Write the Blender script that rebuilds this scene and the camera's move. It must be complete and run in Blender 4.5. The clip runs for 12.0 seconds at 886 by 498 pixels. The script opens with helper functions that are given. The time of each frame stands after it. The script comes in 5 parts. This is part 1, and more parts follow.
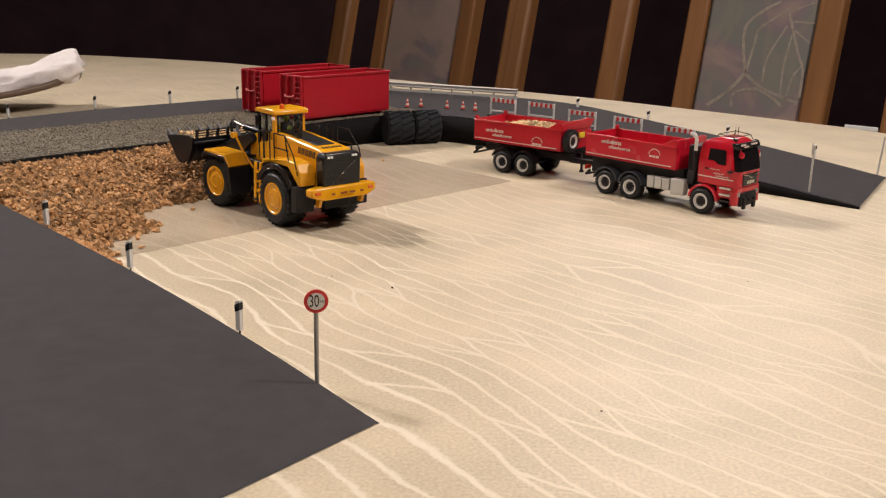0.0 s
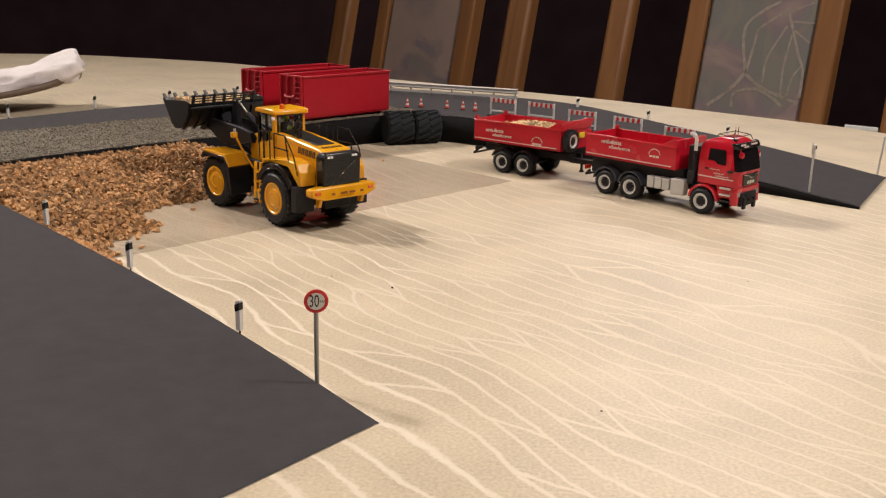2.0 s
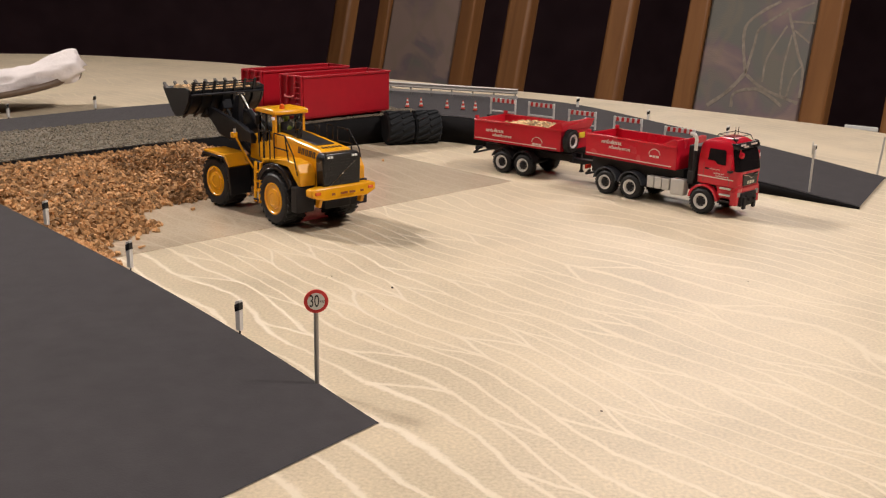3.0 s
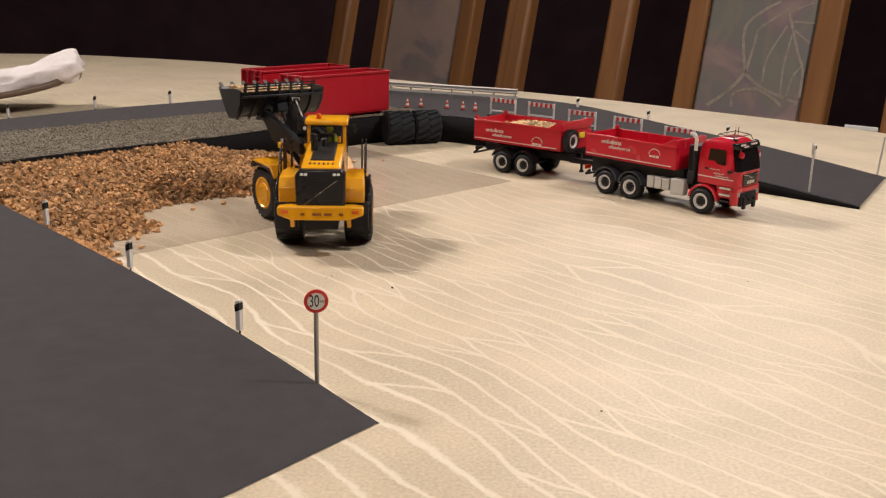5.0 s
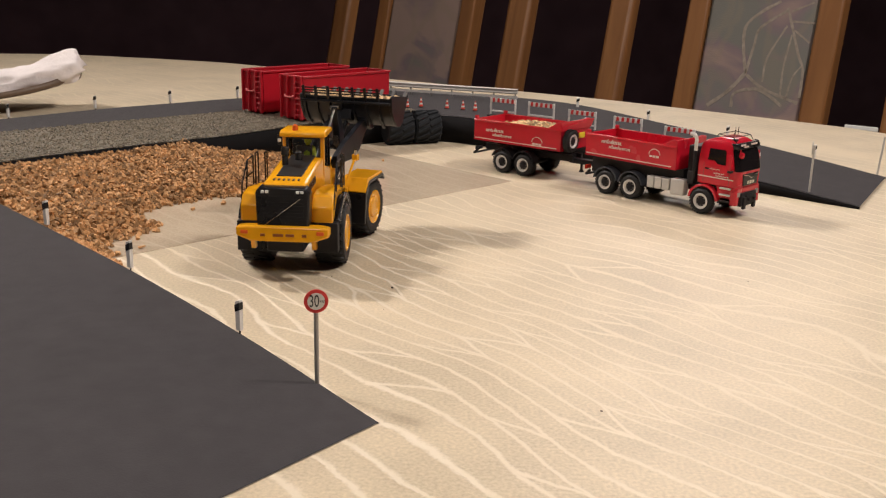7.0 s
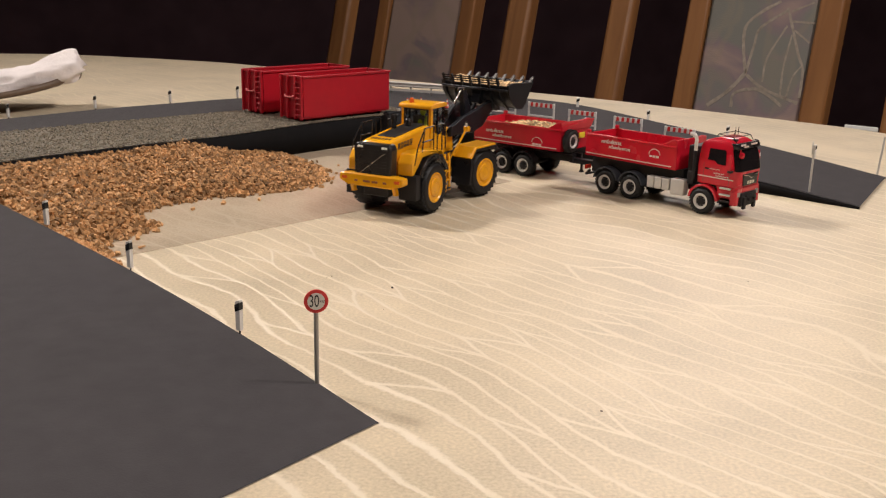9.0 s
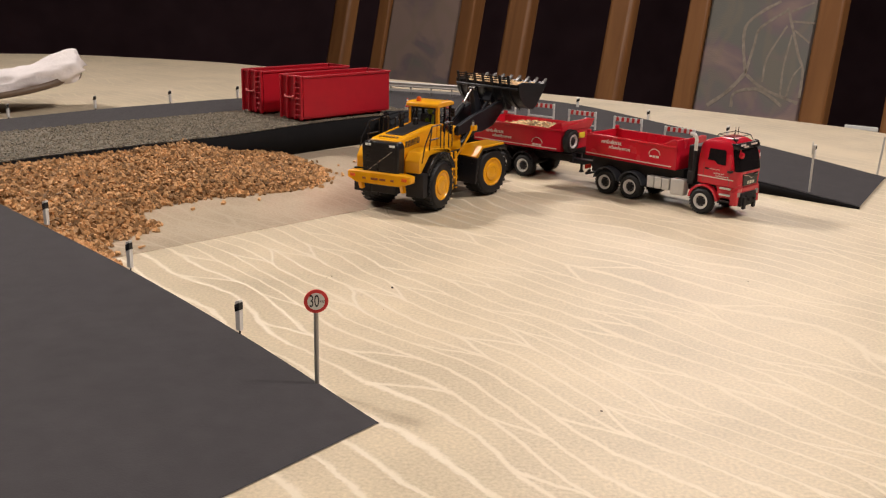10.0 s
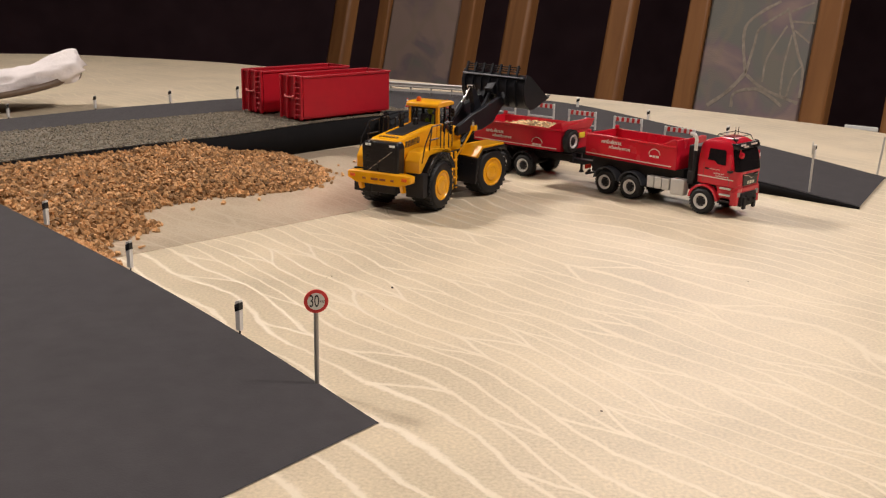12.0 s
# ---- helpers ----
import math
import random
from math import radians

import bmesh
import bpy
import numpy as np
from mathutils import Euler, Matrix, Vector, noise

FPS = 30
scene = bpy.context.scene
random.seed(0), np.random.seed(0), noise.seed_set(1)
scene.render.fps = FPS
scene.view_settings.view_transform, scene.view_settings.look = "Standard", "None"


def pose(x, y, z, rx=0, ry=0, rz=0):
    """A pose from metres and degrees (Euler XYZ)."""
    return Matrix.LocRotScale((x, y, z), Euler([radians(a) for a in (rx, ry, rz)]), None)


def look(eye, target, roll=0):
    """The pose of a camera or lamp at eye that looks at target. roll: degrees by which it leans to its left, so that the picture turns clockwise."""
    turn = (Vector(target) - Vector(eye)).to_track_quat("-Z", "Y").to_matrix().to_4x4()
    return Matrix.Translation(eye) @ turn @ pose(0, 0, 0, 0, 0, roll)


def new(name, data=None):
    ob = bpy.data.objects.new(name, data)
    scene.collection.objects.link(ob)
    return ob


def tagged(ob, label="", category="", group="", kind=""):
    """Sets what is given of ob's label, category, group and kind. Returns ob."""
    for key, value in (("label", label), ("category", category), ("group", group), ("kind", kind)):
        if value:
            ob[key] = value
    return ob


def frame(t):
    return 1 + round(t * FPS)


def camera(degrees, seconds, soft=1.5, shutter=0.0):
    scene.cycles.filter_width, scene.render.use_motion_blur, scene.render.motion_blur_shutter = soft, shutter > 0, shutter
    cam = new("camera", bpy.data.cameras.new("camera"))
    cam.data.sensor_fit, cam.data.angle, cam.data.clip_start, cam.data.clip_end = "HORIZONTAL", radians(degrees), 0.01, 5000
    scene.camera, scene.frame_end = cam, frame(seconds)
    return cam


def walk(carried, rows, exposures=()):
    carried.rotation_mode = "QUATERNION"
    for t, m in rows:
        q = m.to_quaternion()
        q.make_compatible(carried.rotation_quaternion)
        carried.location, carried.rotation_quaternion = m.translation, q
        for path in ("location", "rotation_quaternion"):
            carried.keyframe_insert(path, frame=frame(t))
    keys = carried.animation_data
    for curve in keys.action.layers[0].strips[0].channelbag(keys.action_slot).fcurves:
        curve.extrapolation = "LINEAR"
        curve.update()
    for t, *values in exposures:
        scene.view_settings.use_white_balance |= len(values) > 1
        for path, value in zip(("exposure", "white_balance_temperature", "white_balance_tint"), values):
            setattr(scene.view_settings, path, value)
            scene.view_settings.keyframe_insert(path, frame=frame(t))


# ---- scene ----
# The camera stands still beside a table-top building-site layout in 1:87.
cam = camera(48.4, 12.0, soft=1.25, shutter=0.5)
EYE = (0.0, 0.0, 0.1069)
TILT = radians(15.69)
VIEW = look(EYE, (0.0, math.cos(TILT), 0.1069 - math.sin(TILT)), 1.25)
walk(cam, [(0.0, VIEW), (12.0, VIEW)], exposures=[(0.0, 0.0), (12.0, 0.0)])

# ---- light ----
world = bpy.data.worlds.new("room_air")
scene.world = world
world.use_nodes = True
world.node_tree.nodes["Background"].inputs[0].default_value = (1.0, 0.72, 0.5, 1)
world.node_tree.nodes["Background"].inputs[1].default_value = 0.085


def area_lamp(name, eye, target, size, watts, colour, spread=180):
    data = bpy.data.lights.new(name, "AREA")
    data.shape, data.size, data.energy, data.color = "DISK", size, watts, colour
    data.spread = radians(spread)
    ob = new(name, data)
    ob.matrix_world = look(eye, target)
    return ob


WARM = (1.0, 0.90, 0.845)
area_lamp("ceiling_lamp_far", (-1.56, 1.32, 1.6), (-0.02, 0.36, 0.0), 0.30, 4.7, WARM, 56)
area_lamp("standing_lamp", (0.74, 0.27, 1.00), (-0.05, 0.42, 0.0), 0.10, 9.4, WARM)
# Soft overhead fill, added to ease the shadows of the two side lamps.
area_lamp("overhead_fill_lamp", (0.30, 0.28, 1.35), (0.1, 0.42, 0.0), 0.36, 1.2, WARM)
area_lamp("wall_lamp", (0.55, 1.9, 0.8), (0.1, 0.45, 0.0), 0.60, 5.0, WARM)
# Added fill from behind the camera, for surfaces that face it; no known fixture.
area_lamp("fill_lamp_behind", (-0.25, -0.7, 1.2), (0.0, 0.45, 0.0), 0.30, 5.6, WARM)


# ---- materials ----
def material(name, colour, rough=0.5, metal=0.0, spec=0.5, vary=0.12, scale=300.0, bump=0.0, bump_scale=900.0,
             coat=0.0, glow=None, random_tone=0.0):
    """A plain surface with two scales of tone and a fine relief. scale: per metre."""
    m = bpy.data.materials.new(name)
    m.use_nodes = True
    n, l = m.node_tree.nodes, m.node_tree.links
    b = n["Principled BSDF"]
    b.inputs["Roughness"].default_value = rough
    b.inputs["Metallic"].default_value = metal
    b.inputs["Specular IOR Level"].default_value = spec
    b.inputs["Coat Weight"].default_value = coat
    co = n.new("ShaderNodeTexCoord")
    big, fine = n.new("ShaderNodeTexNoise"), n.new("ShaderNodeTexNoise")
    big.inputs["Scale"].default_value, fine.inputs["Scale"].default_value = scale * 0.15, scale
    big.inputs["Detail"].default_value = 4
    l.new(co.outputs["Object"], big.inputs["Vector"])
    l.new(co.outputs["Object"], fine.inputs["Vector"])
    add = n.new("ShaderNodeMath")
    add.operation = "ADD"
    l.new(big.outputs["Fac"], add.inputs[0])
    l.new(fine.outputs["Fac"], add.inputs[1])
    span = n.new("ShaderNodeMapRange")
    span.inputs["From Min"].default_value, span.inputs["From Max"].default_value = 0.6, 1.4
    span.inputs["To Min"].default_value, span.inputs["To Max"].default_value = 1 - vary, 1 + vary
    l.new(add.outputs[0], span.inputs["Value"])
    tone = n.new("ShaderNodeHueSaturation")
    tone.inputs["Color"].default_value = (*colour, 1)
    last = span.outputs[0]
    if random_tone:
        info = n.new("ShaderNodeNewGeometry")
        r = n.new("ShaderNodeMapRange")
        r.inputs["To Min"].default_value, r.inputs["To Max"].default_value = 1 - random_tone, 1 + random_tone
        l.new(info.outputs["Random Per Island"], r.inputs["Value"])
        mul = n.new("ShaderNodeMath")
        mul.operation = "MULTIPLY"
        l.new(last, mul.inputs[0])
        l.new(r.outputs[0], mul.inputs[1])
        last = mul.outputs[0]
    l.new(last, tone.inputs["Value"])
    l.new(tone.outputs[0], b.inputs["Base Color"])
    rr = n.new("ShaderNodeMapRange")
    rr.inputs["To Min"].default_value, rr.inputs["To Max"].default_value = max(rough - 0.08, 0.02), min(rough + 0.08, 1)
    l.new(big.outputs["Fac"], rr.inputs["Value"])
    l.new(rr.outputs[0], b.inputs["Roughness"])
    if bump:
        tex, bp = n.new("ShaderNodeTexNoise"), n.new("ShaderNodeBump")
        tex.inputs["Scale"].default_value = bump_scale
        bp.inputs["Strength"].default_value, bp.inputs["Distance"].default_value = bump, 0.0006
        l.new(co.outputs["Object"], tex.inputs["Vector"])
        l.new(tex.outputs["Fac"], bp.inputs["Height"])
        l.new(bp.outputs[0], b.inputs["Normal"])
    if glow:
        b.inputs["Emission Color"].default_value = (*glow[:3], 1)
        b.inputs["Emission Strength"].default_value = glow[3]
    return m


def ridged_cloth(name, ground, line, rough, line_rough, relief=0.5):
    """Cream cloth with long pale veins that run together in forks."""
    m = bpy.data.materials.new(name)
    m.use_nodes = True
    n, l = m.node_tree.nodes, m.node_tree.links
    b = n["Principled BSDF"]
    b.inputs["Specular IOR Level"].default_value = 0.5
    geo = n.new("ShaderNodeNewGeometry")
    turn = n.new("ShaderNodeMapping")
    turn.inputs["Rotation"].default_value = (0, 0, radians(-45))
    l.new(geo.outputs["Position"], turn.inputs["Vector"])
    def soft_noise(scale, shift):
        mp = n.new("ShaderNodeMapping")
        mp.inputs["Scale"].default_value, mp.inputs["Location"].default_value = scale, shift
        l.new(turn.outputs[0], mp.inputs["Vector"])
        tex = n.new("ShaderNodeTexNoise")
        tex.inputs["Scale"].default_value, tex.inputs["Detail"].default_value = 1.0, 0.0
        l.new(mp.outputs[0], tex.inputs["Vector"])
        off = n.new("ShaderNodeMath")
        off.operation = "SUBTRACT"
        off.inputs[1].default_value = 0.5
        l.new(tex.outputs["Fac"], off.inputs[0])
        return off.outputs[0]

    cut = n.new("ShaderNodeSeparateXYZ")
    l.new(turn.outputs[0], cut.inputs[0])

    def math(op, a, b_, c=None):
        """One arithmetic node; each input is a socket or a number."""
        node = n.new("ShaderNodeMath")
        node.operation = op
        for k, v in enumerate((a, b_, c)):
            if isinstance(v, (int, float)):
                node.inputs[k].default_value = v
            elif v is not None:
                l.new(v, node.inputs[k])
        return node.outputs[0]

    # main veins: crests of a long, softly bent wave; in each strip between two of them
    # a branch swings from one to the other and back to the start, so that they fork
    phase = math("MULTIPLY_ADD", cut.outputs["X"], 104.0, math("MULTIPLY", cut.outputs["Y"], -9.0))
    for amount, scale, shift in ((4.6, (9, 5, 0), (9, 2, 8)), (1.6, (34, 20, 0), (4, 31, 2)), (0.16, (220, 140, 0), (7, 3, 5))):
        phase = math("MULTIPLY_ADD", soft_noise(scale, shift), amount, phase)
    across = math("FRACT", phase, 0.0)
    strip = n.new("ShaderNodeTexWhiteNoise")
    strip.noise_dimensions = "1D"
    l.new(math("FLOOR", phase, 0.0), strip.inputs["W"])
    pick = n.new("ShaderNodeSeparateColor")
    l.new(strip.outputs["Color"], pick.inputs[0])
    way = math("GREATER_THAN", pick.outputs["Red"], 0.22)
    flip = math("MULTIPLY_ADD", way, -2.0, 1.0)
    run = math("MULTIPLY_ADD", cut.outputs["Y"], 17.0, math("MULTIPLY", pick.outputs["Green"], 7.0))
    swing = n.new("ShaderNodeMapRange")
    swing.interpolation_type = "SMOOTHSTEP"
    swing.inputs["From Max"].default_value = 0.42
    l.new(math("FRACT", run, 0.0), swing.inputs["Value"])
    branch = math("MULTIPLY_ADD", swing.outputs[0], flip, way)
    bare = math("LESS_THAN", pick.outputs["Blue"], 0.45)   # strips without a branch
    fold = math("MINIMUM", math("PINGPONG", phase, 0.5), math("ADD", bare, math("ABSOLUTE", math("SUBTRACT", across, branch), 0.0)))
    edge = n.new("ShaderNodeTexNoise")
    edge.inputs["Scale"].default_value, edge.inputs["Detail"].default_value = 750.0, 3.0
    l.new(geo.outputs["Position"], edge.inputs["Vector"])
    fold = math("MULTIPLY_ADD", edge.outputs["Fac"], 0.16, fold)
    veins = n.new("ShaderNodeMapRange")
    veins.interpolation_type = "SMOOTHSTEP"
    veins.inputs["From Min"].default_value, veins.inputs["From Max"].default_value = 0.105, 0.205
    veins.inputs["To Min"].default_value, veins.inputs["To Max"].default_value = 1.0, 0.0
    l.new(fold, veins.inputs["Value"])
    fade = n.new("ShaderNodeMapRange")
    fade.inputs["From Min"].default_value, fade.inputs["From Max"].default_value = -0.14, 0.10
    fade.inputs["To Min"].default_value, fade.inputs["To Max"].default_value = 0.78, 1.0
    l.new(soft_noise((9, 6, 0), (2, 5, 3)), fade.inputs["Value"])
    ramp = n.new("ShaderNodeMath")
    ramp.operation = "MULTIPLY"
    l.new(veins.outputs[0], ramp.inputs[0])
    l.new(fade.outputs[0], ramp.inputs[1])
    speck = n.new("ShaderNodeTexNoise")
    speck.inputs["Scale"].default_value, speck.inputs["Detail"].default_value = 1000.0, 2.0
    l.new(geo.outputs["Position"], speck.inputs["Vector"])
    blot = n.new("ShaderNodeTexNoise")
    blot.inputs["Scale"].default_value, blot.inputs["Detail"].default_value = 22.0, 4.0
    l.new(geo.outputs["Position"], blot.inputs["Vector"])
    both = n.new("ShaderNodeMath")
    l.new(speck.outputs["Fac"], both.inputs[0])
    l.new(blot.outputs["Fac"], both.inputs[1])
    val = n.new("ShaderNodeMapRange")
    val.inputs["From Min"].default_value, val.inputs["From Max"].default_value = 0.68, 1.32
    val.inputs["To Min"].default_value, val.inputs["To Max"].default_value = 0.79, 1.19
    l.new(both.outputs[0], val.inputs["Value"])
    tone = n.new("ShaderNodeHueSaturation")
    tone.inputs["Color"].default_value = (*ground, 1)
    l.new(val.outputs[0], tone.inputs["Value"])
    mix = n.new("ShaderNodeMix")
    mix.data_type = "RGBA"
    mix.inputs["B"].default_value = (*line, 1)
    l.new(ramp.outputs[0], mix.inputs["Factor"])
    l.new(tone.outputs[0], mix.inputs["A"])
    l.new(mix.outputs["Result"], b.inputs["Base Color"])
    rmix = n.new("ShaderNodeMapRange")
    rmix.inputs["To Min"].default_value, rmix.inputs["To Max"].default_value = rough, line_rough
    l.new(ramp.outputs[0], rmix.inputs["Value"])
    l.new(rmix.outputs[0], b.inputs["Roughness"])
    bp = n.new("ShaderNodeBump")
    bp.inputs["Strength"].default_value, bp.inputs["Distance"].default_value = relief, 0.0003
    hsum = n.new("ShaderNodeMath")
    hsum.operation = "MULTIPLY_ADD"
    hsum.inputs[1].default_value = 0.5
    l.new(speck.outputs["Fac"], hsum.inputs[0])
    l.new(ramp.outputs[0], hsum.inputs[2])
    l.new(hsum.outputs[0], bp.inputs["Height"])
    l.new(bp.outputs[0], b.inputs["Normal"])
    return m


def grained_wood(name, light, dark, scale=1.0, rough=0.4, axis="Z"):
    m = bpy.data.materials.new(name)
    m.use_nodes = True
    n, l = m.node_tree.nodes, m.node_tree.links
    b = n["Principled BSDF"]
    co, mp = n.new("ShaderNodeTexCoord"), n.new("ShaderNodeMapping")
    mp.inputs["Scale"].default_value = {"Z": (60, 60, 5), "X": (5, 60, 60)}[axis]
    l.new(co.outputs["Object"], mp.inputs["Vector"])
    tex = n.new("ShaderNodeTexNoise")
    tex.inputs["Scale"].default_value, tex.inputs["Detail"].default_value = scale, 8
    tex.inputs["Distortion"].default_value = 0.8
    l.new(mp.outputs[0], tex.inputs["Vector"])
    ramp = n.new("ShaderNodeValToRGB")
    ramp.color_ramp.elements[0].position, ramp.color_ramp.elements[1].position = 0.35, 0.68
    ramp.color_ramp.elements[0].color, ramp.color_ramp.elements[1].color = (*dark, 1), (*light, 1)
    l.new(tex.outputs["Fac"], ramp.inputs["Fac"])
    l.new(ramp.outputs[0], b.inputs["Base Color"])
    b.inputs["Roughness"].default_value = rough
    bp = n.new("ShaderNodeBump")
    bp.inputs["Strength"].default_value, bp.inputs["Distance"].default_value = 0.2, 0.001
    l.new(tex.outputs["Fac"], bp.inputs["Height"])
    l.new(bp.outputs[0], b.inputs["Normal"])
    return m


def tapestry(name):
    """Mauve-grey woven fabric with pale branching stems and soft leaf patches."""
    m = bpy.data.materials.new(name)
    m.use_nodes = True
    n, l = m.node_tree.nodes, m.node_tree.links
    b = n["Principled BSDF"]
    b.inputs["Roughness"].default_value = 0.95
    b.inputs["Specular IOR Level"].default_value = 0.15
    co = n.new("ShaderNodeTexCoord")
    patch = n.new("ShaderNodeTexNoise")
    patch.inputs["Scale"].default_value, patch.inputs["Detail"].default_value = 10.0, 3.0
    patch.inputs["Distortion"].default_value = 1.2
    info, shift = n.new("ShaderNodeObjectInfo"), n.new("ShaderNodeVectorMath")   # no two panels alike
    l.new(co.outputs["Object"], shift.inputs[0])
    l.new(info.outputs["Random"], shift.inputs[1])
    l.new(shift.outputs[0], patch.inputs["Vector"])
    ramp = n.new("ShaderNodeValToRGB")
    e = ramp.color_ramp.elements
    e[0].position, e[0].color = 0.38, (0.215, 0.21, 0.185, 1)
    e[1].position, e[1].color = 0.61, (0.36, 0.265, 0.225, 1)
    mid = e.new(0.5)
    mid.color = (0.245, 0.19, 0.198, 1)
    l.new(patch.outputs["Fac"], ramp.inputs["Fac"])
    mp = n.new("ShaderNodeMapping")
    mp.inputs["Scale"].default_value = (22, 22, 8)
    l.new(co.outputs["Object"], mp.inputs["Vector"])
    vor = n.new("ShaderNodeTexVoronoi")
    vor.feature = "DISTANCE_TO_EDGE"
    vor.inputs["Scale"].default_value = 1.0
    wob = n.new("ShaderNodeTexNoise")
    wob.inputs["Scale"].default_value = 12.0
    l.new(co.outputs["Object"], wob.inputs["Vector"])
    addv = n.new("ShaderNodeVectorMath")
    l.new(mp.outputs[0], addv.inputs[0])
    l.new(wob.outputs["Color"], addv.inputs[1])
    l.new(addv.outputs[0], vor.inputs["Vector"])
    stem = n.new("ShaderNodeMapRange")
    stem.inputs["From Min"].default_value, stem.inputs["From Max"].default_value = 0.03, 0.09
    stem.inputs["To Min"].default_value, stem.inputs["To Max"].default_value = 0.28, 0.0
    l.new(vor.outputs["Distance"], stem.inputs["Value"])
    mix = n.new("ShaderNodeMix")
    mix.data_type = "RGBA"
    mix.inputs["B"].default_value = (0.30, 0.25, 0.18, 1)
    l.new(stem.outputs[0], mix.inputs["Factor"])
    l.new(ramp.outputs[0], mix.inputs["A"])
    l.new(mix.outputs["Result"], b.inputs["Base Color"])
    weave, bp = n.new("ShaderNodeTexNoise"), n.new("ShaderNodeBump")
    weave.inputs["Scale"].default_value = 900
    bp.inputs["Strength"].default_value, bp.inputs["Distance"].default_value = 0.4, 0.001
    l.new(co.outputs["Object"], weave.inputs["Vector"])
    l.new(weave.outputs["Fac"], bp.inputs["Height"])
    l.new(bp.outputs[0], b.inputs["Normal"])
    return m


def clear_glass(name, tint=(0.9, 0.92, 0.9)):
    m = bpy.data.materials.new(name)
    m.use_nodes = True
    b = m.node_tree.nodes["Principled BSDF"]
    b.inputs["Base Color"].default_value = (*tint, 1)
    b.inputs["Transmission Weight"].default_value = 1.0
    b.inputs["Roughness"].default_value = 0.04
    b.inputs["IOR"].default_value = 1.12
    return m


CLOTH = ridged_cloth("cream_veined_cloth", (0.578, 0.482, 0.338), (0.715, 0.625, 0.485), 0.42, 0.75)
SHEET = ridged_cloth("clear_sheet_on_cloth", (0.505, 0.415, 0.305), (0.54, 0.45, 0.335), 0.20, 0.20, 0.04)
ROAD = material("grey_road_card", (0.046, 0.042, 0.044), 0.8, spec=0.2, vary=0.16, scale=120, bump=0.25, bump_scale=2500)
ROAD_SIDE = material("black_card_edge", (0.009, 0.0085, 0.009), 0.8, spec=0.1, vary=0.2)
GRAVEL_BED = material("grey_gravel_bed", (0.15, 0.13, 0.095), 0.9, vary=0.5, scale=900, bump=1.0, bump_scale=900)
GRAVEL = material("grey_gravel_grains", (0.19, 0.16, 0.115), 0.85, vary=0.2, random_tone=0.5)
CHIP = material("red_brown_stone_chips", (0.43, 0.24, 0.105), 0.75, spec=0.3, vary=0.32, scale=700, random_tone=0.58)
# Same stones as CHIP; the light on the bucket heap is in the paler colour.
CHIP_PALE_LIT = material("pale_lit_stone_chips", (0.60, 0.42, 0.23), 0.8, vary=0.25, scale=700, random_tone=0.6)
YELLOW = material("yellow_paint", (0.80, 0.365, 0.009), 0.24, vary=0.07, coat=0.2)
BLACK = material("black_plastic", (0.011, 0.011, 0.013), 0.28, spec=0.4, vary=0.15)
BLACK_MATT = material("matt_black_plastic", (0.015, 0.014, 0.016), 0.5, spec=0.25, vary=0.2)
ENGINE_DECK = material("dark_engine_deck", (0.013, 0.012, 0.012), 0.5, spec=0.3, vary=0.2)
TYRE = material("black_rubber", (0.013, 0.0125, 0.0135), 0.55, spec=0.3, vary=0.25, bump=0.2)
DUSTY_RUBBER = material("dusty_slate_rubber", (0.021, 0.023, 0.026), 0.75, spec=0.2, vary=0.3, bump=0.3)
TOOTH = material("worn_grey_plastic", (0.16, 0.155, 0.15), 0.3, vary=0.3)
GUARD = material("glossy_black_bar", (0.022, 0.02, 0.02), 0.2, vary=0.1)
BUCKET_STEEL = material("dark_grey_bucket_paint", (0.010, 0.011, 0.015), 0.36, spec=0.4, vary=0.3, scale=500)
CHROME = material("bright_chrome", (0.75, 0.74, 0.72), 0.16, metal=1.0, vary=0.04)
ORANGE_LENS = material("orange_lens", (0.75, 0.12, 0.015), 0.2, vary=0.03)
AMBER_SLOT = material("amber_brown_slot", (0.26, 0.065, 0.008), 0.4, vary=0.1)
RED_LENS = material("red_lens", (0.55, 0.03, 0.015), 0.2, vary=0.03)
LAMP_WHITE = material("clear_lamp_lens", (0.8, 0.8, 0.76), 0.15, vary=0.03)
DARK_GLASS = material("dark_glass", (0.012, 0.010, 0.011), 0.07, spec=0.6, vary=0.05)
STITCH = material("pale_stitching", (0.34, 0.29, 0.235), 0.95, spec=0.1, vary=0.3, scale=250)
GLASS = clear_glass("window_glass")
RED = material("red_truck_paint", (0.53, 0.010, 0.026), 0.26, vary=0.06, coat=0.3)
RED_BOX = material("red_container_paint", (0.43, 0.010, 0.022), 0.38, vary=0.10, scale=150)
WHITE = material("white_plastic", (0.80, 0.78, 0.74), 0.45, vary=0.05)
PRINT = material("pale_print", (0.66, 0.52, 0.48), 0.5, vary=0.1)
DARK_PRINT = material("dark_print", (0.05, 0.03, 0.02), 0.5, vary=0.1)
GREY_PLASTIC = material("light_grey_plastic", (0.52, 0.50, 0.46), 0.45, vary=0.08)
RIM_GREY = material("silver_rim", (0.72, 0.70, 0.68), 0.3, metal=0.3, vary=0.08)
MUDGUARD = material("dark_blue_grey_plastic", (0.055, 0.060, 0.072), 0.4, vary=0.1)
BAR_RED = material("pale_red_bar", (0.70, 0.16, 0.16), 0.4, vary=0.05)
RAIL_GREY = material("pale_rail_plastic", (0.66, 0.63, 0.58), 0.4, vary=0.08)
CAB_GREY = material("grey_cab_trim", (0.11, 0.105, 0.11), 0.6, vary=0.15)
HI_VIS = material("hi_vis_green", (0.50, 0.62, 0.06), 0.7, vary=0.1)
